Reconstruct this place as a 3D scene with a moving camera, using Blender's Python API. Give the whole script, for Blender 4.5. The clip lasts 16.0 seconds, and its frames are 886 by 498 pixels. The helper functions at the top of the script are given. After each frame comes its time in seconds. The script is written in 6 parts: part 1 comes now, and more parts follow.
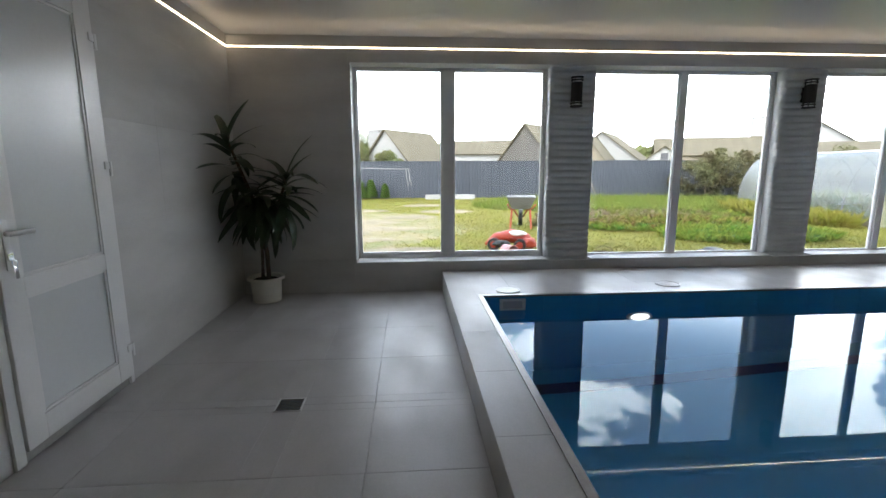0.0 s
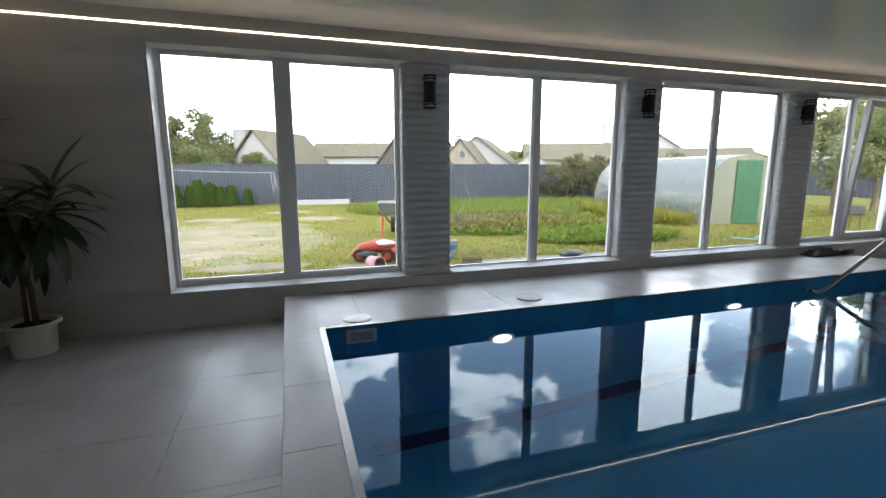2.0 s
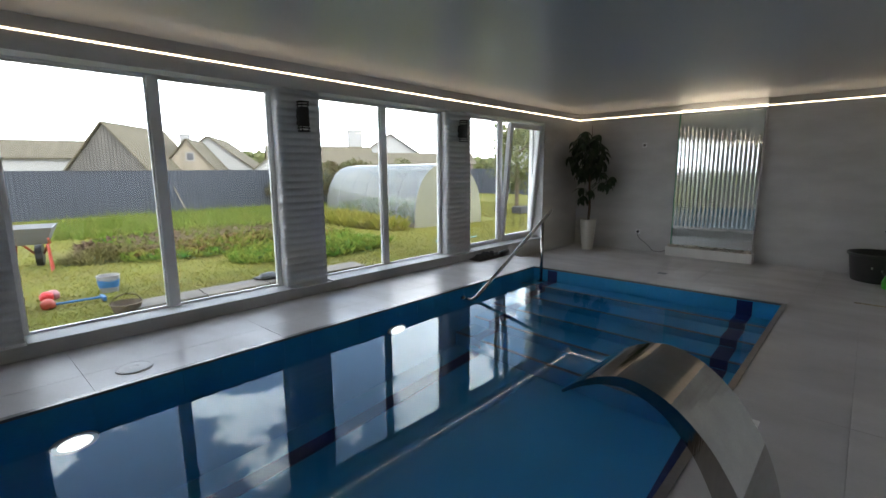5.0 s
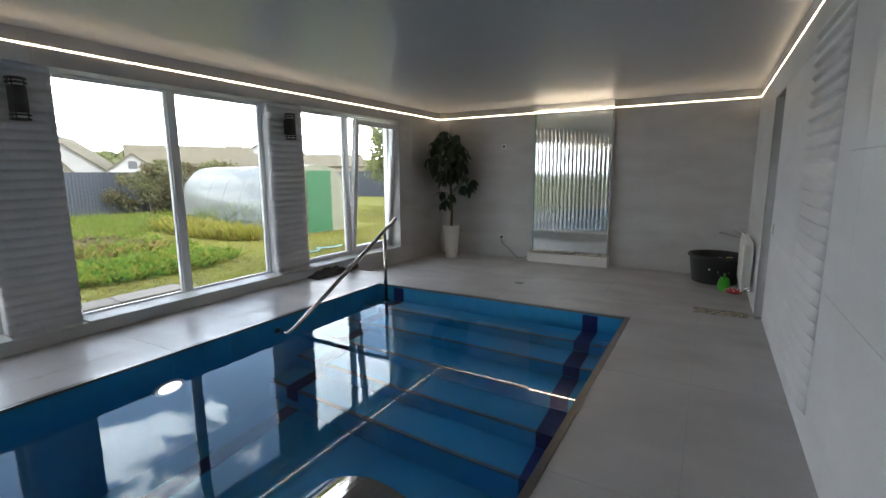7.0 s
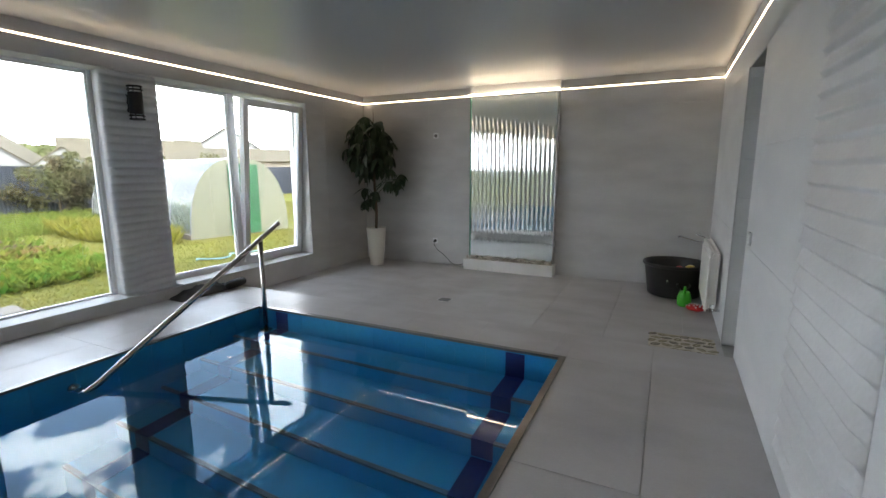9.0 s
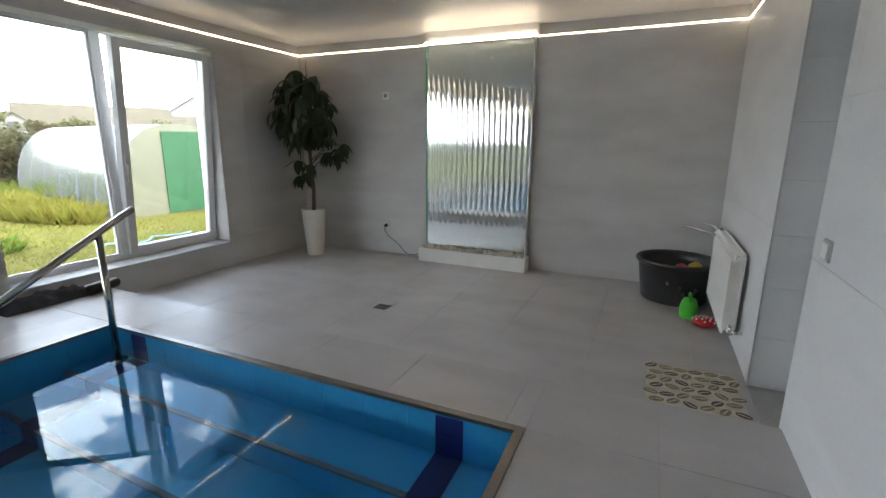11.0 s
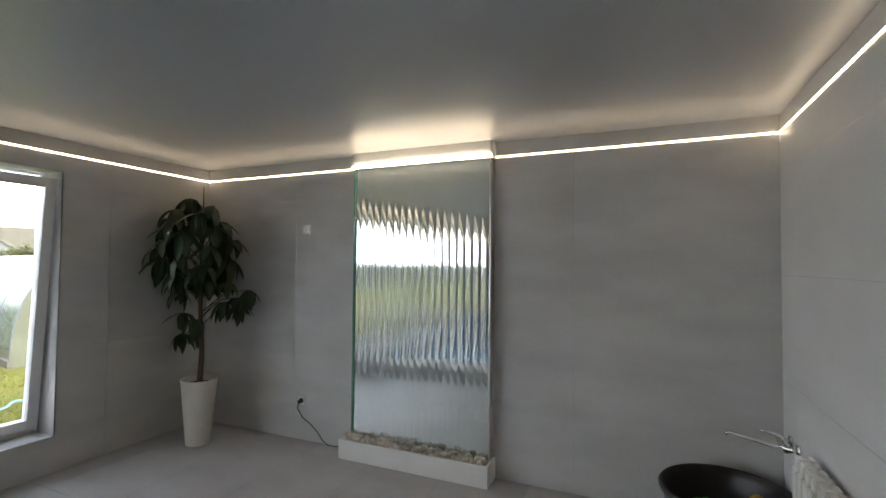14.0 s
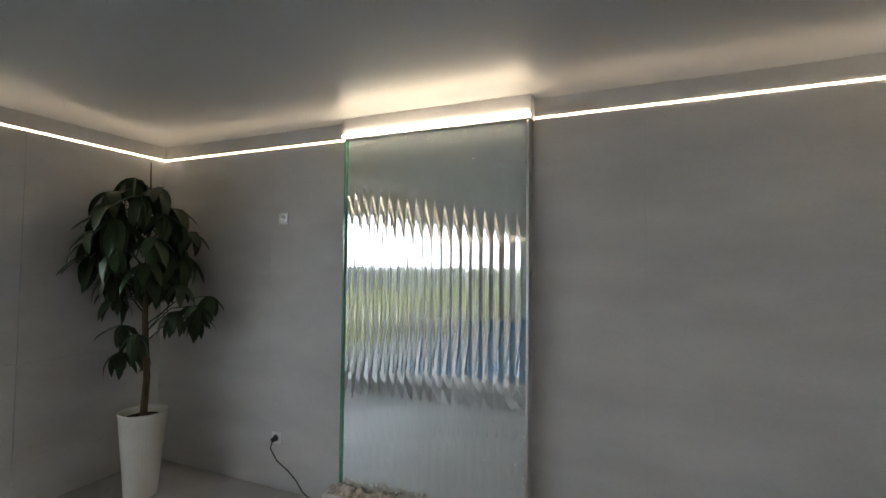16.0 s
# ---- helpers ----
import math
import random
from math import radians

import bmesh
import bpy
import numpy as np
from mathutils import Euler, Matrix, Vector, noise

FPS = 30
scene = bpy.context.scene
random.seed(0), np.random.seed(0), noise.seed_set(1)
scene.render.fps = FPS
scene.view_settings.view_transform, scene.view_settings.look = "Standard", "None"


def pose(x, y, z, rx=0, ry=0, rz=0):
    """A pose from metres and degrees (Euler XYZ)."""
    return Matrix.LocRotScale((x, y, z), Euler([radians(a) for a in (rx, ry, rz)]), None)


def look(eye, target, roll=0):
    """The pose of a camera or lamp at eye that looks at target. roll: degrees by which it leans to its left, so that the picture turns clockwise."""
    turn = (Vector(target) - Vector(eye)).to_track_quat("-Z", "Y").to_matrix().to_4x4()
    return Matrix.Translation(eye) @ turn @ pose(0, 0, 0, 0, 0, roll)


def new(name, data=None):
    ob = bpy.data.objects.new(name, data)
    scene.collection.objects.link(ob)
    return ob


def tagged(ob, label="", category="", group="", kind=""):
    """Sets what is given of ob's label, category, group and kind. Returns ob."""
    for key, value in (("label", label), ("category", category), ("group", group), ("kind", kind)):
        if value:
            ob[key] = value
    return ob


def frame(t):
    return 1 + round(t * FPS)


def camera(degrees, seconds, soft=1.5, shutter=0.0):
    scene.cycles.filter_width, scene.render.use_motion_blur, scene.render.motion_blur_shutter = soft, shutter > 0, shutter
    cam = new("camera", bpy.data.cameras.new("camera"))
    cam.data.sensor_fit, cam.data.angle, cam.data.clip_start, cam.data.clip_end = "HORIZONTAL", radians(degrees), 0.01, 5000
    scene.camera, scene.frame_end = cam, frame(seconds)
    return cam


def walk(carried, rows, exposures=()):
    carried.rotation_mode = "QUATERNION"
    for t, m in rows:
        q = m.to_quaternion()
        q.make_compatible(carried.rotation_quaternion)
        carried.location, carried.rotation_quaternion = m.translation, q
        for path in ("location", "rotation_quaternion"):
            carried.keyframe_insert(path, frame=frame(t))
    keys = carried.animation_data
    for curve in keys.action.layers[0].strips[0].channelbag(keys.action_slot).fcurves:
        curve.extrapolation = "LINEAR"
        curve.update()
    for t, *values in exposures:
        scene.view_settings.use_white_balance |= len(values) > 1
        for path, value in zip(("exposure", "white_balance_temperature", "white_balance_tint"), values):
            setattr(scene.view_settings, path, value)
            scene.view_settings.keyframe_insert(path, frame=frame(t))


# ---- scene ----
cam = camera(87.5, 16.0)
PATH = [
    (0, (-0.265, -0.073, 1.272), (-0.125, 1.892, 0.927), -0.2),
    (0.5, (-0.196, 0.092, 1.273), (-0.022, 2.055, 0.93), -0.2),
    (1, (-0.094, 0.262, 1.308), (0.157, 2.215, 0.953), -0.1),
    (1.5, (-0.004, 0.414, 1.331), (0.428, 2.334, 0.977), -0.0),
    (2, (0.157, 0.451, 1.315), (0.779, 2.322, 0.979), -0.1),
    (2.5, (0.37, 0.509, 1.333), (1.144, 2.325, 1.007), -0.3),
    (3, (0.529, 0.523, 1.417), (1.41, 2.29, 1.096), -0.3),
    (3.5, (0.668, 0.525, 1.472), (1.693, 2.212, 1.146), -0.2),
    (4, (0.901, 0.555, 1.463), (2.068, 2.147, 1.139), -0.4),
    (4.5, (1.15, 0.519, 1.484), (2.473, 1.983, 1.155), -0.4),
    (7, (2.57, 0.392, 1.495), (4.279, 1.379, 1.168), -0.4),
    (7.5, (2.879, 0.388, 1.475), (4.609, 1.336, 1.148), -0.3),
    (8, (3.22, 0.373, 1.487), (4.979, 1.265, 1.156), -0.2),
    (8.5, (3.549, 0.376, 1.474), (5.324, 1.236, 1.146), -0.2),
    (9, (3.893, 0.398, 1.445), (5.666, 1.258, 1.103), -0.2),
    (11.5, (5.471, 0.568, 1.395), (7.252, 1.352, 0.932), 0.4),
    (12, (5.77, 0.576, 1.508), (7.553, 1.357, 1.051), 0.3),
    (12.5, (6.005, 0.616, 1.566), (7.814, 1.408, 1.248), 0.4),
    (13, (6.245, 0.631, 1.63), (8.073, 1.435, 1.522), 0.5),
    (13.5, (6.508, 0.632, 1.636), (8.341, 1.431, 1.65), 0.4),
    (14, (6.749, 0.686, 1.621), (8.582, 1.482, 1.684), 0.5),
    (14.5, (6.98, 0.837, 1.617), (8.814, 1.632, 1.698), 0.7),
    (15, (7.176, 0.953, 1.604), (9.012, 1.743, 1.686), 0.7),
    (15.5, (7.404, 1.057, 1.596), (9.241, 1.842, 1.679), 0.6),
    (16, (7.549, 1.175, 1.591), (9.387, 1.96, 1.666), 0.6),
]
EXPOSURES = [(0, 1.68), (1.5, 1.52), (2.5, 1.4), (3.5, 1.3), (4.7, 1.27), (7, 1.62), (9, 1.95), (11.5, 2.12), (12.5, 2.03), (14, 1.92), (16, 1.92)]
walk(cam, [(t, look(eye, target, roll)) for t, eye, target, roll in PATH], EXPOSURES)

# ---- world and sun ----
SUN_ELEV, SUN_AZ = 42.0, 205.0  # degrees; azimuth clockwise from +y
world = bpy.data.worlds.new("world")
scene.world = world
world.use_nodes = True
wn, wl = world.node_tree.nodes, world.node_tree.links
wn.clear()
w_out = wn.new("ShaderNodeOutputWorld")
w_bg = wn.new("ShaderNodeBackground")
w_bg.inputs["Strength"].default_value = 0.15
w_sky = wn.new("ShaderNodeTexSky")
w_sky.sky_type = "NISHITA"
w_sky.sun_disc = False
w_sky.sun_elevation = radians(SUN_ELEV)
w_sky.sun_rotation = radians(SUN_AZ)
w_sky.dust_density = 2.0
w_co = wn.new("ShaderNodeTexCoord")
w_sep = wn.new("ShaderNodeSeparateXYZ")
w_map = wn.new("ShaderNodeMapping")
w_map.inputs["Scale"].default_value = (1.0, 1.0, 1.5)
w_map.inputs["Location"].default_value = (1.35, 2.2, 0.6)
w_noise = wn.new("ShaderNodeTexNoise")
w_noise.inputs["Scale"].default_value = 3.3
w_noise.inputs["Detail"].default_value = 12.0
w_noise.inputs["Roughness"].default_value = 0.6
w_puff = wn.new("ShaderNodeTexNoise")  # billows inside the clouds
w_puff.inputs["Scale"].default_value = 13.0
w_puff.inputs["Detail"].default_value = 6.0
w_ramp = wn.new("ShaderNodeMapRange")
w_ramp.interpolation_type = "SMOOTHSTEP"
w_ramp.inputs["From Min"].default_value, w_ramp.inputs["From Max"].default_value = 0.512, 0.55
w_haze = wn.new("ShaderNodeMapRange")
w_haze.interpolation_type = "SMOOTHSTEP"
w_haze.inputs["From Min"].default_value, w_haze.inputs["From Max"].default_value = 0.06, 0.34
w_haze.inputs["To Min"].default_value, w_haze.inputs["To Max"].default_value = 1.0, 0.0
w_tone = wn.new("ShaderNodeMix"); w_tone.data_type = "RGBA"
w_tone.inputs["A"].default_value, w_tone.inputs["B"].default_value = (11.5, 12.6, 14.5, 1), (23.0, 23.6, 24.5, 1)
w_veil = wn.new("ShaderNodeMix"); w_veil.data_type = "RGBA"  # thin high haze over the blue
w_veil.inputs["Factor"].default_value, w_veil.inputs["B"].default_value = 0.2, (10.0, 13.0, 17.5, 1)
w_mix = wn.new("ShaderNodeMix"); w_mix.data_type = "RGBA"
w_low = wn.new("ShaderNodeMix"); w_low.data_type = "RGBA"
w_low.inputs["B"].default_value = (27.5, 28.6, 30.5, 1)
wl.new(w_co.outputs["Generated"], w_sep.inputs[0])
wl.new(w_co.outputs["Generated"], w_map.inputs[0])
wl.new(w_map.outputs[0], w_noise.inputs["Vector"]); wl.new(w_map.outputs[0], w_puff.inputs["Vector"])
wl.new(w_noise.outputs["Fac"], w_ramp.inputs["Value"])
wl.new(w_sep.outputs["Z"], w_haze.inputs["Value"])
wl.new(w_puff.outputs["Fac"], w_tone.inputs["Factor"])
wl.new(w_ramp.outputs[0], w_mix.inputs["Factor"])
wl.new(w_sky.outputs[0], w_veil.inputs["A"]); wl.new(w_veil.outputs["Result"], w_mix.inputs["A"]); wl.new(w_tone.outputs["Result"], w_mix.inputs["B"])
wl.new(w_haze.outputs[0], w_low.inputs["Factor"]); wl.new(w_mix.outputs["Result"], w_low.inputs["A"])
wl.new(w_low.outputs["Result"], w_bg.inputs["Color"])
wl.new(w_bg.outputs[0], w_out.inputs["Surface"])

sun_data = bpy.data.lights.new("sun", "SUN")
sun_data.energy, sun_data.angle, sun_data.color = 1.0, radians(3.0), (1.0, 0.95, 0.87)
sun = new("sun", sun_data)
sun.rotation_euler = Euler((radians(90 - SUN_ELEV), 0, radians(180 - SUN_AZ)))
LED_POWER, POOL_LAMP_POWER = 4.1, 1.1


# ---- materials ----
def material(name, color, rough=0.6, metal=0.0, var=0.12, scale=6.0, bump=0.15, bump_scale=60.0, color2=None, per_object=0.0,
             stretch=(1, 1, 1), emission=0.0, spec=0.5, sub_scale=0.0, rough_var=0.0, coords="Object", alpha=1.0, bump_dist=0.004, whole=False):
    """Principled material with colour variation at two scales, fine relief and a random shade for each object."""
    mat = bpy.data.materials.new(name)
    mat.use_nodes = True
    n, l = mat.node_tree.nodes, mat.node_tree.links
    p = n["Principled BSDF"]
    p.inputs["Metallic"].default_value = metal
    p.inputs["Roughness"].default_value = rough
    p.inputs["Specular IOR Level"].default_value = spec
    co = n.new("ShaderNodeTexCoord")
    mp = n.new("ShaderNodeMapping")
    mp.inputs["Scale"].default_value = stretch
    if whole:  # one pattern over all the pieces of a surface
        l.new(n.new("ShaderNodeNewGeometry").outputs["Position"], mp.inputs[0])
    else:
        l.new(co.outputs[coords], mp.inputs[0])
    info = n.new("ShaderNodeObjectInfo")
    off = n.new("ShaderNodeVectorMath"); off.operation = "ADD"
    mul = n.new("ShaderNodeMath"); mul.operation = "MULTIPLY"; mul.inputs[1].default_value = 0.0 if whole else 37.0
    l.new(info.outputs["Random"], mul.inputs[0])
    l.new(mp.outputs[0], off.inputs[0]); l.new(mul.outputs[0], off.inputs[1])
    n1 = n.new("ShaderNodeTexNoise"); n1.inputs["Scale"].default_value = scale; n1.inputs["Detail"].default_value = 5.0
    n2 = n.new("ShaderNodeTexNoise"); n2.inputs["Scale"].default_value = bump_scale; n2.inputs["Detail"].default_value = 3.0
    l.new(off.outputs[0], n1.inputs["Vector"]); l.new(off.outputs[0], n2.inputs["Vector"])
    c2 = color2 or tuple(max(0.0, c * (1 - var * 2.2)) for c in color)
    ramp = n.new("ShaderNodeMapRange")
    ramp.inputs["From Min"].default_value, ramp.inputs["From Max"].default_value = 0.22, 0.78
    ramp.interpolation_type = "SMOOTHSTEP"
    l.new(n1.outputs["Fac"], ramp.inputs["Value"])
    mix = n.new("ShaderNodeMix"); mix.data_type = "RGBA"
    mix.inputs["A"].default_value, mix.inputs["B"].default_value = (*color, 1), (*c2, 1)
    l.new(ramp.outputs[0], mix.inputs["Factor"])
    fine = n.new("ShaderNodeMapRange")
    fine.inputs["From Min"].default_value, fine.inputs["From Max"].default_value = 0.25, 0.75
    fine.inputs["To Min"].default_value, fine.inputs["To Max"].default_value = 1 - var, 1 + var
    l.new(n2.outputs["Fac"], fine.inputs["Value"])
    shade = n.new("ShaderNodeMath"); shade.operation = "MULTIPLY_ADD"
    shade.inputs[1].default_value, shade.inputs[2].default_value = per_object, 1 - per_object / 2
    l.new(info.outputs["Random"], shade.inputs[0])
    both = n.new("ShaderNodeMath"); both.operation = "MULTIPLY"
    l.new(fine.outputs[0], both.inputs[0]); l.new(shade.outputs[0], both.inputs[1])
    out = n.new("ShaderNodeVectorMath"); out.operation = "SCALE"
    l.new(mix.outputs["Result"], out.inputs[0]); l.new(both.outputs[0], out.inputs["Scale"])
    l.new(out.outputs[0], p.inputs["Base Color"])
    if rough_var:
        rr = n.new("ShaderNodeMapRange")
        rr.inputs["From Min"].default_value, rr.inputs["From Max"].default_value = 0.2, 0.8
        rr.interpolation_type = "SMOOTHSTEP"
        rr.inputs["To Min"].default_value, rr.inputs["To Max"].default_value = rough - rough_var, rough + rough_var
        l.new(n1.outputs["Fac"], rr.inputs["Value"]); l.new(rr.outputs[0], p.inputs["Roughness"])
    if bump:
        b = n.new("ShaderNodeBump"); b.inputs["Strength"].default_value = bump; b.inputs["Distance"].default_value = bump_dist
        l.new(n2.outputs["Fac"], b.inputs["Height"]); l.new(b.outputs[0], p.inputs["Normal"])
    if alpha < 1:
        p.inputs["Alpha"].default_value = alpha
    if emission:
        p.inputs["Emission Color"].default_value = (*color, 1)
        p.inputs["Emission Strength"].default_value = emission
    return mat


def thin_leaf(mat, share=0.45):
    """Lets part of the light through thin leaves and blades."""
    n, l = mat.node_tree.nodes, mat.node_tree.links
    p = n["Principled BSDF"]
    tr = n.new("ShaderNodeBsdfTranslucent")
    l.new(p.inputs["Base Color"].links[0].from_socket, tr.inputs["Color"])
    mx = n.new("ShaderNodeMixShader")
    mx.inputs["Fac"].default_value = share
    l.new(p.outputs[0], mx.inputs[1]); l.new(tr.outputs[0], mx.inputs[2])
    l.new(mx.outputs[0], n["Material Output"].inputs["Surface"])
    return mat


def glass_material(name, color, ior, rough=0.0, wave=0.0, wave_scale=3.0):
    mat = bpy.data.materials.new(name)
    mat.use_nodes = True
    n, l = mat.node_tree.nodes, mat.node_tree.links
    n.remove(n["Principled BSDF"])
    g = n.new("ShaderNodeBsdfGlass")
    g.inputs["Color"].default_value, g.inputs["IOR"].default_value, g.inputs["Roughness"].default_value = (*color, 1), ior, rough
    l.new(g.outputs[0], n["Material Output"].inputs["Surface"])
    if wave:
        co = n.new("ShaderNodeTexCoord")
        nz = n.new("ShaderNodeTexNoise"); nz.inputs["Scale"].default_value = wave_scale; nz.inputs["Detail"].default_value = 2.0
        b = n.new("ShaderNodeBump"); b.inputs["Strength"].default_value = 1.0; b.inputs["Distance"].default_value = wave
        l.new(co.outputs["Object"], nz.inputs["Vector"]); l.new(nz.outputs["Fac"], b.inputs["Height"]); l.new(b.outputs[0], g.inputs["Normal"])
    return mat


def glow_material(name, color, strength):
    mat = bpy.data.materials.new(name)
    mat.use_nodes = True
    n, l = mat.node_tree.nodes, mat.node_tree.links
    n.remove(n["Principled BSDF"])
    e = n.new("ShaderNodeEmission")
    e.inputs["Color"].default_value, e.inputs["Strength"].default_value = (*color, 1), strength
    l.new(e.outputs[0], n["Material Output"].inputs["Surface"])
    return mat


M_WALL = material("wall_tile", (0.61, 0.60, 0.588), 0.5, var=0.035, scale=2.3, bump=0.08, bump_scale=75, color2=(0.50, 0.492, 0.485), per_object=0.008, rough_var=0.09, stretch=(0.6, 0.6, 1.7), whole=True)
M_WALLS = material("pale_wall_tile", (0.67, 0.675, 0.675), 0.46, var=0.03, scale=2.3, bump=0.08, bump_scale=75, color2=(0.62, 0.625, 0.63), per_object=0.008, rough_var=0.08, stretch=(0.6, 0.6, 1.7), whole=True)
M_GROUT = material("grout", (0.42, 0.41, 0.395), 0.9, var=0.08)
M_FLOOR = material("floor_tile", (0.455, 0.446, 0.450), 0.40, var=0.035, scale=2.6, bump=0.06, bump_scale=95, color2=(0.385, 0.374, 0.374), per_object=0.02, rough_var=0.09, stretch=(1.3, 0.7, 1.0), whole=True)
M_WAVE = material("wave_tile", (0.63, 0.63, 0.635), 0.36, var=0.04, scale=3, bump=0.05)
M_PLASTER = material("plaster", (0.62, 0.60, 0.57), 0.85, var=0.05, scale=3)
M_CEIL = material("satin_ceiling", (0.45, 0.46, 0.48), 0.33, var=0.015, scale=0.8, bump=0.0, spec=0.5)
M_PVC = material("white_plastic", (0.78, 0.78, 0.78), 0.32, var=0.02, scale=4, bump=0.02)
M_PVC_PANEL = material("white_door_panel", (0.64, 0.66, 0.67), 0.3, var=0.02, scale=2, bump=0.03)
M_SILL = material("sill_board", (0.56, 0.56, 0.56), 0.5, var=0.03, scale=5, bump=0.03)
M_SEAL = material("rubber_seal", (0.05, 0.05, 0.05), 0.6)
M_LED = glow_material("led_strip", (1.0, 0.78, 0.53), LED_POWER)
M_LED_HEAD = glow_material("led_strip_header", (1.0, 0.80, 0.56), LED_POWER * 2.2)
M_ALU = material("aluminium", (0.62, 0.62, 0.62), 0.35, metal=1.0, var=0.04)
M_STEEL = material("brushed_steel", (0.48, 0.455, 0.42), 0.055, metal=1.0, var=0.06, scale=12, bump=0.03, bump_scale=160, stretch=(1, 1, 0.1))
M_CHROME = material("chrome", (0.75, 0.75, 0.76), 0.07, metal=1.0, var=0.02, bump=0)
M_GLASS = glass_material("window_glass", (0.98, 0.99, 0.985), 1.45)
M_WATER = glass_material("pool_water", (0.86, 0.96, 1.0), 1.333, wave=0.000012, wave_scale=1.6)
M_LINER = material("pool_liner", (0.025, 0.31, 0.60), 0.45, var=0.06, scale=2.5, bump=0.1, bump_scale=40, color2=(0.02, 0.27, 0.54))
M_STEPEDGE = material("step_edge", (0.11, 0.17, 0.22), 0.5, var=0.1, scale=8)
M_NAVY = material("navy_tile", (0.008, 0.02, 0.13), 0.35, var=0.08, scale=8)
M_TRIM = material("pool_edge_profile", (0.20, 0.19, 0.18), 0.34, metal=0.85, var=0.08)
M_BLACK = material("black_metal", (0.012, 0.012, 0.013), 0.6, var=0.1)
M_BLACKPL = material("black_plastic", (0.018, 0.018, 0.018), 0.42, var=0.12, scale=5)
M_POT = material("ceramic_white", (0.72, 0.69, 0.63), 0.4, var=0.03)
M_SOIL = material("soil", (0.035, 0.024, 0.016), 0.95, var=0.3, scale=30, bump=0.8, bump_scale=120)
M_LEAF_D = material("dracaena_leaf", (0.030, 0.060, 0.025), 0.42, var=0.15, scale=9, color2=(0.018, 0.038, 0.016), per_object=0.2)
M_LEAF_F = material("umbrella_leaf", (0.024, 0.055, 0.019), 0.5, var=0.15, scale=9, color2=(0.014, 0.036, 0.013), per_object=0.2)
M_BARK = material("bark", (0.13, 0.095, 0.06), 0.9, var=0.2, scale=18, bump=0.6, bump_scale=70, stretch=(1, 1, 0.3))
M_WHITE = material("white_lacquer", (0.80, 0.79, 0.76), 0.35, var=0.02)
M_RAD = material("radiator_enamel", (0.80, 0.79, 0.76), 0.3, var=0.02, bump=0.02)
M_PEB = material("pebble", (0.60, 0.55, 0.47), 0.6, var=0.15, scale=14, per_object=0.5, color2=(0.40, 0.35, 0.29))
M_RIB = material("ribbed_mirror_glass", (0.68, 0.73, 0.73), 0.045, metal=0.74, var=0.03, scale=5, bump=0.07, bump_scale=30, bump_dist=0.004, stretch=(1, 1, 0.5))
M_EDGE = material("glass_edge", (0.16, 0.42, 0.30), 0.12, var=0.1, scale=20)


# ---- mesh helpers ----
def box(bm, x0, x1, y0, y1, z0, z1, bevel=0.0):
    r = bmesh.ops.create_cube(bm, size=1.0)
    for v in r["verts"]:
        v.co = Vector(((x0 + x1) / 2 + v.co.x * (x1 - x0), (y0 + y1) / 2 + v.co.y * (y1 - y0), (z0 + z1) / 2 + v.co.z * (z1 - z0)))
    if bevel:
        edges = list({e for v in r["verts"] for e in v.link_edges})
        bmesh.ops.bevel(bm, geom=edges, offset=bevel, segments=2, affect="EDGES", profile=0.6)
    return bm


def cyl(bm, p0, p1, r0, r1=None, seg=16, caps=True):
    p0, p1 = Vector(p0), Vector(p1)
    d = p1 - p0
    m = Matrix.Translation((p0 + p1) / 2) @ d.to_track_quat("Z", "Y").to_matrix().to_4x4()
    bmesh.ops.create_cone(bm, cap_ends=caps, segments=seg, radius1=r0, radius2=r0 if r1 is None else r1, depth=d.length, matrix=m)
    return bm


def tube(bm, pts, r, seg=10):
    """A tube swept along a line of points; r is one radius or one for each point."""
    pts = [Vector(p) for p in pts]
    rings = []
    for i, p in enumerate(pts):
        d = (pts[min(i + 1, len(pts) - 1)] - pts[max(i - 1, 0)]).normalized()
        a = d.orthogonal().normalized() if i == 0 else (rings[-1][1] - d * rings[-1][1].dot(d)).normalized()
        b = d.cross(a)
        rad = r[i] if isinstance(r, (list, tuple)) else r
        rings.append(([bm.verts.new(p + rad * (math.cos(2 * math.pi * k / seg) * a + math.sin(2 * math.pi * k / seg) * b)) for k in range(seg)], a))
    for (u, _), (w, _) in zip(rings, rings[1:]):
        for k in range(seg):
            bm.faces.new((u[k], u[(k + 1) % seg], w[(k + 1) % seg], w[k]))
    bm.faces.new(rings[0][0][::-1]); bm.faces.new(rings[-1][0])
    return bm


def lathe(bm, profile, seg=32, cx=0.0, cy=0.0, sx=1.0, sy=1.0):
    """A turned body from a profile of (radius, height), closed at its ends."""
    rings = [[bm.verts.new((cx + sx * r * math.cos(2 * math.pi * k / seg), cy + sy * r * math.sin(2 * math.pi * k / seg), z)) for k in range(seg)] for r, z in profile]
    for u, w in zip(rings, rings[1:]):
        for k in range(seg):
            bm.faces.new((u[k], u[(k + 1) % seg], w[(k + 1) % seg], w[k]))
    bm.faces.new(rings[0][::-1]); bm.faces.new(rings[-1])
    return bm


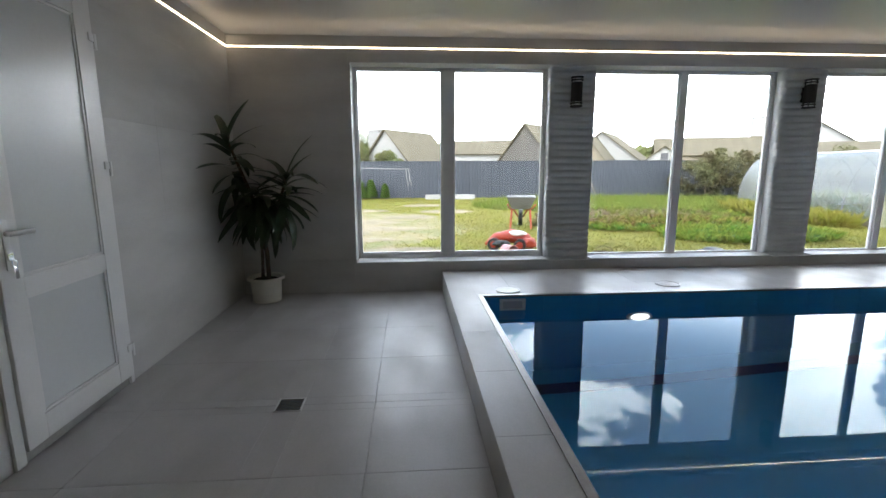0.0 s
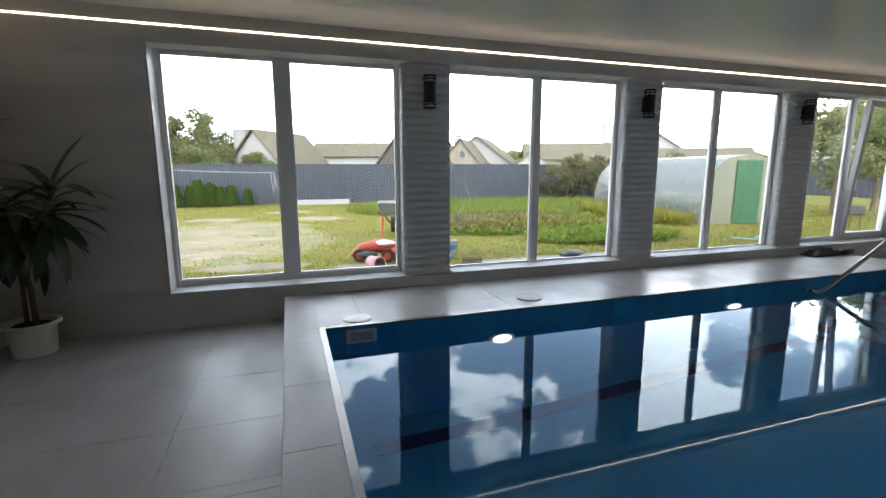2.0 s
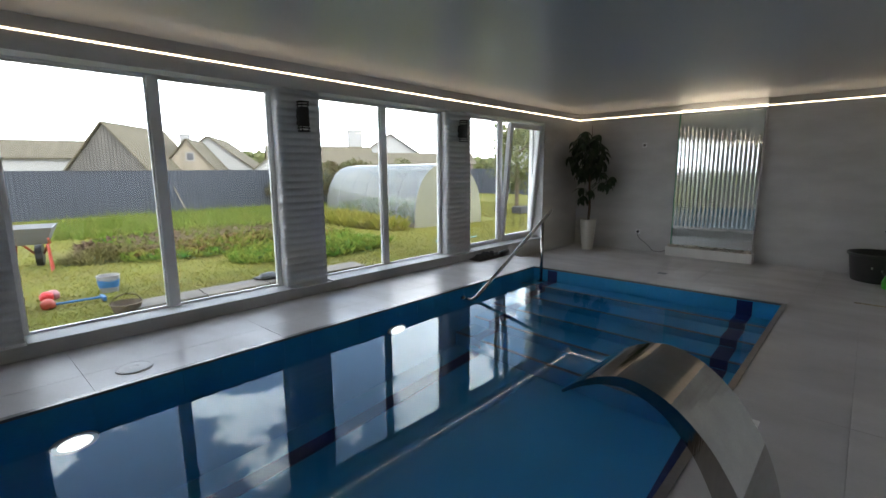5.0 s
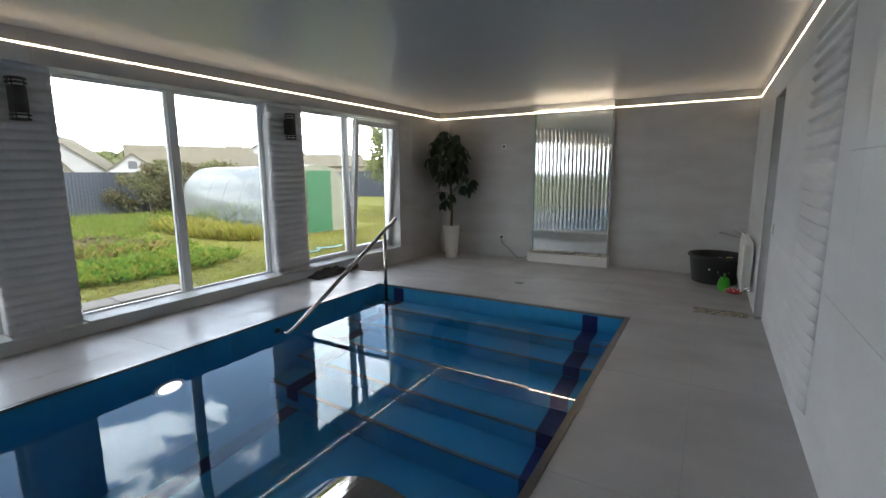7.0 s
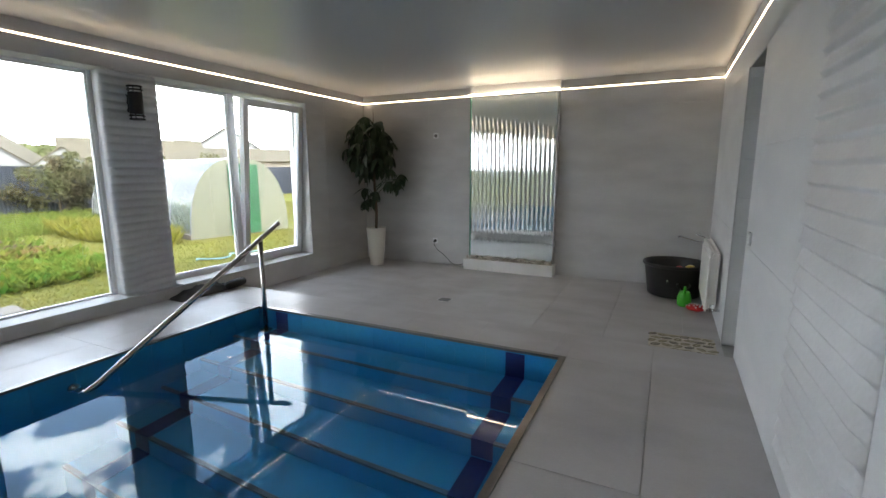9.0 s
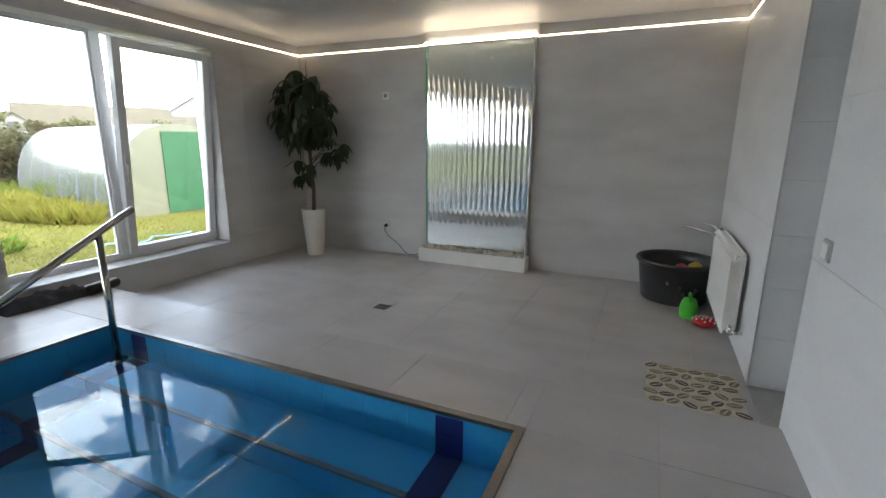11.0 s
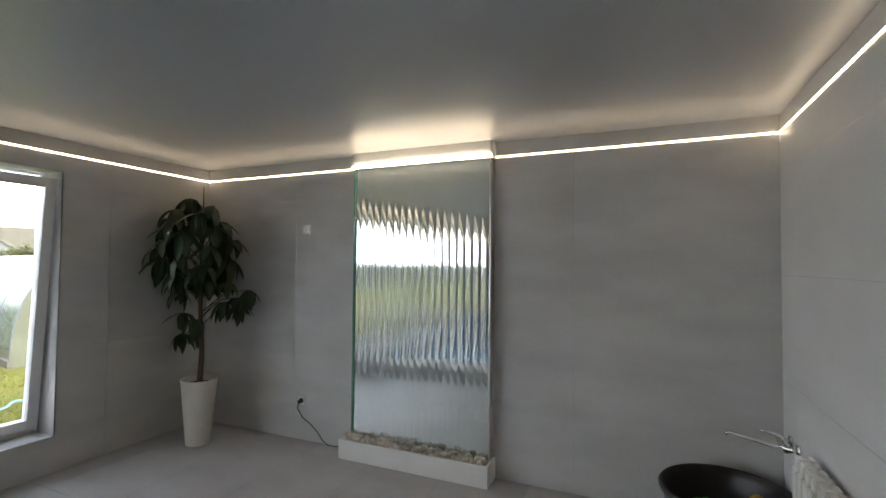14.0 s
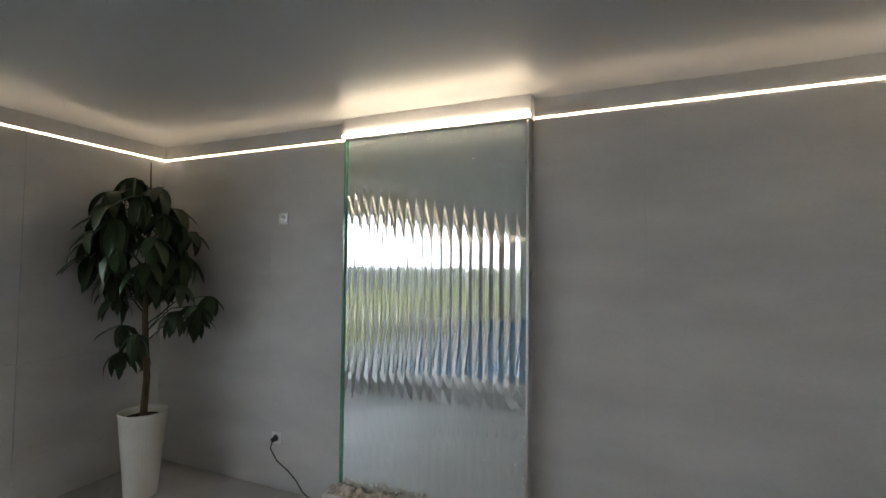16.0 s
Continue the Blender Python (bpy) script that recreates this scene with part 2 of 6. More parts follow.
def mesh_of(name, bm, mat, smooth=False):
    bmesh.ops.recalc_face_normals(bm, faces=bm.faces)
    me = bpy.data.meshes.new(name)
    bm.to_mesh(me)
    bm.free()
    for m in (mat if isinstance(mat, (list, tuple)) else [mat]):
        me.materials.append(m)
    if smooth:
        me.polygons.foreach_set("use_smooth", [True] * len(me.polygons))
    return me


def solid(name, bm, mat, label="", category="", kind="", group="", smooth=False):
    return tagged(new(name, mesh_of(name, bm, mat, smooth)), label, category, group, kind)


def thing(name, at, label, category, group="", kind=""):
    ob = new(name)
    ob.empty_display_size = 0.1
    ob.matrix_basis = at if isinstance(at, Matrix) else Matrix.Translation(at)
    return tagged(ob, label, category, group, kind)


def part(name, bm, mat, parent, label="", smooth=False, at=None):
    """A mesh under its thing; the mesh is in the thing's own coordinates."""
    ob = new(name, mesh_of(name, bm, mat, smooth))
    ob.parent = parent
    if at is not None:
        ob.matrix_basis = at
    return tagged(ob, label)


def bm_box(*a, **k):
    return box(bmesh.new(), *a, **k)


def structure(name, bm, mat, label="", category="", smooth=False):
    return solid(name, bm, mat, label, category, "structure", smooth=smooth)


# ---- the shell of the room ----
XW, XE, YN, YS = -2.024, 10.175, 4.835, -0.085
ZC, ZW, ZD = 2.56, -0.045, 0.165
Z_LED, Z_WATER = 2.448, 0.042
DX0, DX1 = 0.075, 7.445
PX0, PX1, PY0, PY1 = 0.355, 6.93, 0.985, 3.812
YCOL, YFR, YOUT = 4.93, 5.06, 5.145
WINS = [(-0.842, 1.236), (1.72, 3.838), (4.318, 6.392), (6.89, 8.856)]
MULLIONS = [(0.158, 0.064), (2.772, 0.042), (5.322, 0.042), (7.85, 0.045)]  # centre and half width
WZ0, WZ1 = 0.268, 2.312
T = 0.008

bm = bmesh.new()
box(bm, XW - 0.3, XE + 0.3, YN + T, YOUT, -0.6, WZ0 - T)
box(bm, XW - 0.3, XE + 0.3, YN + T, YOUT, WZ1, 2.62)
box(bm, XW - 0.3, WINS[0][0] - T, YN + T, YOUT, WZ0 - T, WZ1)
box(bm, WINS[3][1] + T, XE + 0.3, YN + T, YOUT, WZ0 - T, WZ1)
wall_north = structure("wall_north", bm, M_PLASTER, "beige tiled wall with four wide window openings", "wall")
bm = bmesh.new()
box(bm, XE + T, XE + 0.3, YS - 0.5, YN + T, -0.6, 2.62)
wall_east = structure("wall_east", bm, M_GROUT, "beige concrete-look tiled end wall", "wall")
bm = bmesh.new()
box(bm, XW - 0.3, XW - T, -1.9, YN + T, -0.6, 2.62)
wall_west = structure("wall_west", bm, M_GROUT, "beige concrete-look tiled wall with a white door", "wall")
RX0, RX1, RZ1 = 7.485, 8.182, 2.185
RIB_X0, RIB_X1, RIB_Z0, RIB_Z1 = 5.262, 6.11, 0.315, 2.27  # ribbed panel of the long wall
bm = bmesh.new()
box(bm, 1.3, RX0 - T, YS - 0.4, YS - T, -0.6, 2.62)
box(bm, RX1 + T, XE + T, YS - 0.4, YS - T, -0.6, 2.62)
box(bm, RX0 - T, RX1 + T, YS - 0.4, YS - T, RZ1, 2.62)
box(bm, RX0 - T, RX1 + T, YS - 0.4, YS - 0.25, -0.6, RZ1)
box(bm, 1.0, 1.3, -1.6, YS - T, -0.6, 2.62)
box(bm, XW - T, 1.3, -1.9, -1.6, -0.6, 2.62)
wall_south = structure("wall_south", bm, M_GROUT, "light tiled long wall with a narrow door recess", "wall")
bm = bmesh.new()
box(bm, XW - 0.3, XE + 0.3, -1.9, 5.25, ZC, ZC + 0.02)
structure("ceiling", bm, M_CEIL, "satin grey-white stretch ceiling", "ceiling")
bm = bmesh.new()
box(bm, XW - 0.6, XE + 0.6, -2.2, 5.5, 2.62, 2.85)
structure("roof", bm, M_PLASTER, "flat roof slab above the pool room", "roof")

# floors and the raised pool deck, with the basin cut through
bm = bmesh.new()
box(bm, XW - 0.02, DX0, -1.6, YN + 0.02, -0.6, ZW - T)
floor_west = structure("floor_west", bm, M_GROUT, "grey-beige porcelain tiled floor beside the raised pool edge", "floor")
bm = bmesh.new()
box(bm, DX1, XE + 0.02, YS - 0.3, YN + 0.02, -0.6, -T)
floor_east = structure("floor_east", bm, M_GROUT, "grey-beige porcelain tiled floor below the deck step", "floor")
bm = bmesh.new()
box(bm, DX0 + T, PX0 - 0.012, YS - 0.02, YN + 0.02, -1.6, ZD - T)
box(bm, PX1 + 0.012, DX1 - T, YS - 0.02, YN + 0.02, -1.6, ZD - T)
box(bm, PX0 - 0.012, PX1 + 0.012, PY1 + 0.012, YN + 0.02, -1.6, ZD - T)
box(bm, PX0 - 0.012, PX1 + 0.012, YS - 0.02, PY0 - 0.012, -1.6, ZD - T)
box(bm, DX0, 1.0, -1.6, YS - 0.02, -0.6, ZD - T)
pool_deck = structure("pool_deck", bm, M_GROUT, "raised pool surround of large grey-beige tiles", "floor")

# ---- pool basin, water ----
basin = thing("pool_basin", (0, 0, 0), "blue lined swimming pool basin with submerged steps", "swimming pool", kind="structure")
ZP = -1.35
bm = bmesh.new()
box(bm, PX0 - 0.01, PX1 + 0.01, PY0 - 0.01, PY1 + 0.01, ZP - 0.1, ZP)
part("pool_floor", bm, M_LINER, basin)
for nm, a in (("basin_wall", (PX0 - 0.01, PX0, PY0 - 0.01, PY1 + 0.01)), ("basin_wall", (PX1, PX1 + 0.01, PY0 - 0.01, PY1 + 0.01)),
              ("basin_wall", (PX0, PX1, PY1, PY1 + 0.01)), ("basin_wall", (PX0, PX1, PY0 - 0.01, PY0))):
    part(nm, bm_box(*a, ZP, ZD - 0.012), M_LINER, basin)
STEPS = [(6.62, -0.14), (6.28, -0.36), (5.94, -0.58), (5.60, -0.80), (5.26, -1.02)]
xs = PX1
for x, z in STEPS:
    st = part("step", bm_box(x, xs, PY0, PY1, ZP, z, bevel=0.008), M_LINER, basin)
    part("step_edge", bm_box(x - 0.003, x + 0.028, PY0 + 0.002, PY1 - 0.002, z - 0.02, z + 0.003), M_STEPEDGE, st, "dull blue step edge strip")
    xs = x
for y in (1.30, 3.52):
    part("lane_stripe", bm_box(PX0 + 0.3, 5.26, y - 0.07, y + 0.07, ZP, ZP + 0.004), M_NAVY, basin, "navy blue lane stripe")
    xs = PX1
    for x, z in STEPS:
        part("lane_stripe", bm_box(x - 0.004, xs, y - 0.07, y + 0.07, z - 0.2, z + 0.006), M_NAVY, basin, "navy blue lane stripe")
        xs = x
    part("lane_stripe", bm_box(PX1 - 0.006, PX1 + 0.002, y - 0.07, y + 0.07, -0.14, ZD - 0.02), M_NAVY, basin, "navy blue lane stripe")
bm = bmesh.new()
box(bm, PX0 - 0.004, PX1 + 0.004, PY0 - 0.004, PY1 + 0.004, ZP - 0.02, Z_WATER)
water = structure("water", bm, M_WATER, "calm clear blue pool water mirroring windows", "water")
water.visible_shadow = False
bm = bmesh.new()
e = 0.035
box(bm, PX0 - e, PX0 + 0.006, PY0 - e, PY1 + e, ZD - 0.012, ZD + 0.006)
box(bm, PX1 - 0.006, PX1 + e, PY0 - e, PY1 + e, ZD - 0.012, ZD + 0.006)
box(bm, PX0 + 0.006, PX1 - 0.006, PY0 - e, PY0 + 0.006, ZD - 0.012, ZD + 0.006)
box(bm, PX0 + 0.006, PX1 - 0.006, PY1 - 0.006, PY1 + e, ZD - 0.012, ZD + 0.006)
structure("trim_pool_edge", bm, M_TRIM, "dark grey metal pool edge profile", "trim")

# glazed tiles along the waterline
band_n = mesh_of("waterline_tile", bm_box(0.0, 0.2465, -0.003, 0.0, -0.16, ZD - 0.013), M_LINER)
band_e = mesh_of("waterline_tile", bm_box(-0.003, 0.0, 0.0, 0.2465, -0.13, ZD - 0.013), M_LINER)
for k in range(26):
    ob = new("waterline_tile", band_n); ob.parent = basin; ob.matrix_basis = Matrix.Translation((PX0 + 0.05 + 0.25 * k, PY1, 0))
for k in range(11):
    ob = new("waterline_tile", band_e); ob.parent = basin; ob.matrix_basis = Matrix.Translation((PX1, PY0 + 0.04 + 0.25 * k, 0))

# ---- light lines ----
def led_line(name, a, b, mat=M_LED, h=0.0105):
    ob = thing(name, (0, 0, 0), "glowing warm white light line along the wall top", "light strip", "light strips", "structure")
    (x0, y0), (x1, y1) = a, b
    part("diffuser", bm_box(min(x0, x1), max(x0, x1), min(y0, y1), max(y0, y1), Z_LED - h / 2, Z_LED + h / 2), mat, ob)
    return ob


led_line("trim_led_north", (XW + 0.004, YN - 0.003), (XE - 0.004, YN))
led_line("trim_led_west", (XW, -1.5), (XW + 0.003, YN - 0.004))
led_line("trim_led_south", (1.32, YS), (XE - 0.004, YS + 0.003))
led_line("trim_led_east", (XE - 0.003, YS + 0.004), (XE, 1.73))
led_line("trim_led_east", (XE - 0.003, 2.98), (XE, YN - 0.004))


# ---- wavy columns and panels ----
def wave_depth(u, z):
    """Relief of the wave tiles: horizontal ripples that drift a little along the tile."""
    ph = z / 0.0735 + 0.035 * math.sin(u * 5.1) + 0.03 * math.sin(u * 11.0 + z * 3.0)
    return 0.022 * (abs(math.sin(math.pi * ph)) ** 0.8 - 0.5)


def wave_column(name, x0, x1):
    ob = thing(name, (0, 0, 0), "wall pier clad in grey wavy ribbed tiles between windows", "column", "wavy piers", "structure")
    bm = bmesh.new()
    nz = 250
    outline = [(x0, YOUT)] + [(x0, YCOL + (YOUT - YCOL) * (1 - k / 3)) for k in range(1, 4)] + [(x0 + (x1 - x0) * k / 10, YCOL) for k in range(1, 11)] + [(x1, YCOL + (YOUT - YCOL) * k / 3) for k in range(1, 4)]
    rows = []
    for j in range(nz + 1):
        z = WZ0 - T + (WZ1 - WZ0 + T) * j / nz
        row = []
        for i, (x, y) in enumerate(outline):
            d = wave_depth(x + y, z)
            ox = -0.12 * d if i <= 3 else (0.12 * d if i >= 13 else 0)
            oy = -d * (0.35 if i in (3, 13) else 1.0) if 3 <= i <= 13 else 0
            row.append(bm.verts.new((x + ox, y + oy, z)))
        rows.append(row)
    for r, s in zip(rows, rows[1:]):
        for i in range(len(outline) - 1):
            bm.faces.new((r[i], r[i + 1], s[i + 1], s[i]))
    part("wave_tiles", bm, M_WAVE, ob, smooth=True)
    return ob


for k in range(3):
    wave_column("column_%d" % (k + 1), WINS[k][1], WINS[k + 1][0])

def rib_depth(u, z):
    """Sawtooth relief of the wall panel: each rib leans out, then falls back under it."""
    f = (z / 0.0765 + 0.035 * math.sin(u * 4.3 + z * 1.7)) % 1.0
    return 0.026 * (0.12 if min(u - RIB_X0, RIB_X1 - u) < 0.01 else 1.0) * (f / 0.22 if f < 0.22 else (1.0 - f) / 0.78)


bm = bmesh.new()
nz, nx = 430, 14
def rib_point(i, j):
    u, z = RIB_X0 + (RIB_X1 - RIB_X0) * i / nx, RIB_Z0 + (RIB_Z1 - RIB_Z0) * j / nz
    return (u, YS + 0.003 + rib_depth(u, z), z)


grid = [[bm.verts.new(rib_point(i, j)) for i in range(nx + 1)] for j in range(nz + 1)]
for r, s in zip(grid, grid[1:]):
    for i in range(nx):
        bm.faces.new((r[i], r[i + 1], s[i + 1], s[i]))
for i in (0, nx):
    back = [bm.verts.new((r[i].co.x, YS - 0.002, r[i].co.z)) for r in grid]
    for k in range(nz):
        bm.faces.new((grid[k][i], grid[k + 1][i], back[k + 1], back[k]))
wall_panel = structure("trim_wave_panel", bm, M_WAVE, "tall panel of white wavy ribbed wall tiles", "wall panel", smooth=True)


# ---- windows ----
def frame_ring(bm, x0, x1, z0, z1, y0, y1, w, bevel=0.006):
    box(bm, x0, x0 + w, y0, y1, z0, z1, bevel)
    box(bm, x1 - w, x1, y0, y1, z0, z1, bevel)
    box(bm, x0 + w, x1 - w, y0 + 0.002, y1 - 0.002, z0, z0 + w, bevel)
    box(bm, x0 + w, x1 - w, y0 + 0.002, y1 - 0.002, z1 - w, z1, bevel)
    return bm


def window(i, x0, x1, tilted=False):
    win = thing("window_%d" % i, (0, 0, 0), "white plastic two-part window" + (" with one sash tilted open" if tilted else ", closed"), "window", "pool windows", "structure")
    xm, mw = MULLIONS[i - 1]
    zb = WZ0 if i in (1, 4) else WZ0 - 0.045  # two of the frames stand deeper behind the ledge
    part("window_frame", frame_ring(bmesh.new(), x0 - 0.028, x1 + 0.028, zb, WZ1 + 0.04, YFR, YFR + 0.07, 0.06), M_PVC, win)
    part("mullion", bm_box(xm - mw, xm + mw, YFR - 0.004, YFR + 0.066, zb + 0.06, WZ1 - 0.02, bevel=0.006), M_PVC, win)
    part("window_sill", bm_box(x0 + 0.006, x1 - 0.006, YN - 0.012, YFR, WZ0 - T, WZ0 + 0.012, bevel=0.004), M_SILL, win)
    for a, b, right in ((x0 + 0.032, xm - mw, False), (xm + mw, x1 - 0.032, True)):
        if tilted and right:
            piv = Matrix.Translation((0, YFR, WZ0 + 0.05)) @ Matrix.Rotation(radians(4.6), 4, "X")
            sash = part("sash", frame_ring(bmesh.new(), a - 0.02, b + 0.02, 0.0, WZ1 - WZ0 - 0.1, -0.03, 0.045, 0.075), M_PVC, win, "white sash tilted inward", at=piv)
            pane = part("pane", bm_box(a + 0.05, b - 0.05, 0.005, 0.011, 0.07, WZ1 - WZ0 - 0.17), M_GLASS, sash)
            part("handle", box(bm_box(a + 0.0, a + 0.03, -0.042, -0.03, 0.82, 0.95, bevel=0.003), a + 0.005, a + 0.025, -0.06, -0.042, 0.70, 0.86, 0.004), M_PVC, sash)
        else:
            part("glazing_bead", frame_ring(bmesh.new(), a, b, zb + 0.06, WZ1 - 0.02, YFR + 0.012, YFR + 0.05, 0.014, 0.003), M_PVC, win)
            pane = part("pane", bm_box(a + 0.01, b - 0.01, YFR + 0.03, YFR + 0.036, zb + 0.066, WZ1 - 0.026), M_GLASS, win)
        pane.visible_shadow = False
    return win


for i, (a, b) in enumerate(WINS):
    window(i + 1, a, b, tilted=(i == 3))

# ---- white door in the west wall ----
door = thing("door_1", Matrix.Translation((XW - 0.004, 0, 0)) @ Matrix.Diagonal((0.5, 1.0, 1.0, 1.0)), "closed white plastic door with two panels and keys in the lock", "door", kind="structure")
DY0, DY1, DZ0, DZ1 = 1.957, 2.763, 0.012, 2.19
bm = bmesh.new()
box(bm, 0.0, 0.035, DY0 - 0.055, DY0, ZW, DZ1 + 0.055, 0.004)
box(bm, 0.0, 0.035, DY1, DY1 + 0.03, ZW, DZ1 + 0.055, 0.004)
box(bm, 0.0, 0.033, DY0, DY1, DZ1, DZ1 + 0.055, 0.004)
part("door_frame", bm, M_PVC, door)
bm = bmesh.new()
w = 0.122
box(bm, 0.004, 0.062, DY0 + 0.004, DY0 + w, DZ0, DZ1 - 0.004, 0.006)
box(bm, 0.004, 0.062, DY1 - w, DY1 + 0.012, DZ0, DZ1 - 0.004, 0.006)
for z0, z1 in ((DZ0, 0.138), (0.708, 0.798), (DZ1 - 0.12, DZ1 - 0.004)):
    box(bm, 0.005, 0.061, DY0 + w, DY1 - w, z0, z1, 0.006)
leaf = part("door_leaf", bm, M_PVC, door)
for z0, z1 in ((0.138, 0.708), (0.798, DZ1 - 0.12)):
    part("door_panel", bm_box(0.012, 0.036, DY0 + w - 0.01, DY1 - w + 0.01, z0 - 0.01, z1 + 0.01), M_PVC_PANEL, leaf)
    bm = bmesh.new()
    for a in ((0.036, 0.050, DY0 + w, DY0 + w + 0.014, z0, z1), (0.036, 0.050, DY1 - w - 0.014, DY1 - w, z0, z1),
              (0.036, 0.050, DY0 + w + 0.014, DY1 - w - 0.014, z0, z0 + 0.014), (0.036, 0.050, DY0 + w + 0.014, DY1 - w - 0.014, z1 - 0.014, z1)):
        box(bm, *a, 0.003)
    part("panel_bead", bm, M_PVC, leaf)
for z in (0.19, 1.292, 1.985):
    bm = bmesh.new()
    box(bm, 0.035, 0.078, DY1 - 0.03, DY1 + 0.03, z - 0.022, z + 0.022, 0.006)
    cyl(bm, (0.075, DY1 + 0.018, z - 0.06), (0.075, DY1 + 0.018, z + 0.022), 0.012)
    part("hinge", bm, M_PVC, door)
bm = bmesh.new()
box(bm, 0.062, 0.072, DY0 + 0.042, DY0 + 0.076, 0.84, 1.06, 0.004)
cyl(bm, (0.07, DY0 + 0.059, 1.0), (0.115, DY0 + 0.059, 1.0), 0.011)
tube(bm, [(0.112, DY0 + 0.055, 1.0), (0.116, DY0 + 0.10, 1.0), (0.112, DY0 + 0.19, 0.998)], [0.012, 0.011, 0.010])
part("door_handle", bm, M_PVC, door, "white lever handle", smooth=True)
bm = bmesh.new()
cyl(bm, (0.062, DY0 + 0.059, 0.90), (0.085, DY0 + 0.059, 0.90), 0.011)
box(bm, 0.085, 0.089, DY0 + 0.045, DY0 + 0.073, 0.885, 0.915, 0.001)
tube(bm, [(0.087, DY0 + 0.06, 0.895), (0.092, DY0 + 0.085, 0.875), (0.088, DY0 + 0.08, 0.845), (0.085, DY0 + 0.062, 0.86), (0.087, DY0 + 0.06, 0.888)], 0.0022, 6)
box(bm, 0.084, 0.087, DY0 + 0.068, DY0 + 0.088, 0.80, 0.85, 0.001)
part("key", bm, M_CHROME, door, "steel keys on a ring")

# ---- door in the south recess ----
door2 = thing("door_2", (0, 0, 0), "narrow white door set back in a tiled recess", "door", kind="structure")
bm = bmesh.new()
box(bm, RX1 - 0.075, RX1 - 0.004, YS - 0.24, YS - 0.19, 0.0, RZ1 - 0.01, 0.005)
box(bm, RX0 + 0.004, RX0 + 0.05, YS - 0.24, YS - 0.19, 0.0, RZ1 - 0.01, 0.005)
box(bm, RX0 + 0.05, RX1 - 0.075, YS - 0.24, YS - 0.192, RZ1 - 0.06, RZ1 - 0.01, 0.005)
part("door_frame", bm, M_PVC, door2)
part("door_leaf", bm_box(RX0 + 0.056, RX1 - 0.081, YS - 0.246, YS - 0.21, 0.008, RZ1 - 0.066, bevel=0.004), M_PVC_PANEL, door2)
structure("trim_corner", bm_box(RX1 - 0.004, RX1 + 0.006, YS - 0.006, YS + 0.004, 0, RZ1), M_ALU, "pale metal corner profile of the recess", "trim")

# ---- wall lamps on the piers ----
def sconce(x):
    ob = thing("wall_lamp", (x, YCOL - 0.006, 2.045), "black cylindrical up-and-down wall lamp on the wavy pier", "wall lamp", "wall lamps")
    part("mount", bm_box(-0.035, 0.035, -0.02, 0.012, -0.08, 0.08, bevel=0.004), M_BLACK, ob)
    r, cy = 0.058, -0.075
    part("body", lathe(bmesh.new(), [(r - 0.008, -0.098), (r, -0.092), (r, 0.092), (r - 0.008, 0.098)], 24, 0, cy), M_BLACK, ob, smooth=False)
    for z in (-0.148, -0.118, 0.112, 0.142):
        part("ring", lathe(bmesh.new(), [(r - 0.012, z), (r + 0.006, z), (r + 0.006, z + 0.012), (r - 0.012, z + 0.012)], 24, 0, cy), M_BLACK, ob)
    bm = bmesh.new()
    for k in range(4):
        a = math.pi / 4 + k * math.pi / 2
        cyl(bm, ((r - 0.008) * math.cos(a), cy + (r - 0.008) * math.sin(a), -0.148), ((r - 0.008) * math.cos(a), cy + (r - 0.008) * math.sin(a), 0.154), 0.004, seg=6)
    part("rod", bm, M_BLACK, ob)
    part("lens", lathe(bmesh.new(), [(0.040, -0.136), (0.043, -0.12), (0.043, 0.125), (0.040, 0.138)], 20, 0, cy), M_PVC, ob, "frosted inner tube")
    return ob


for k in range(3):
    sconce((1.489, 4.072, 6.633)[k])

# ---- handrail at the pool steps ----
RAIL_TOP, RAIL_LOW = Vector((7.09, 3.655, 0.95)), Vector((5.40, 3.655, 0.045))
rail = thing("handrail", (6.86, 3.655, -0.14), "slanting stainless steel handrail over the pool steps", "handrail")
bm = bmesh.new()
top, low = RAIL_TOP - Vector((6.86, 3.655, -0.14)), RAIL_LOW - Vector((6.86, 3.655, -0.14))
tube(bm, [top, top.lerp(low, 0.1), top.lerp(low, 0.5), top.lerp(low, 0.97), low + Vector((-0.01, 0.02, -0.005)), low + Vector((-0.02, 0.07, -0.008)), low + Vector((-0.02, 0.15, -0.008))], 0.0215, 16)
part("rail", bm, M_STEEL, rail, smooth=True)
part("post", cyl(bmesh.new(), (0, 0, 0.0), (0, 0, top.z - 0.135), 0.0215), M_STEEL, rail, smooth=True)
part("flange", lathe(bmesh.new(), [(0.055, 0.0), (0.055, 0.015), (0.03, 0.025)], 20), M_STEEL, rail)
part("flange", cyl(bmesh.new(), low + Vector((-0.02, 0.14, -0.008)), low + Vector((-0.02, 0.156, -0.008)), 0.036), M_STEEL, rail)

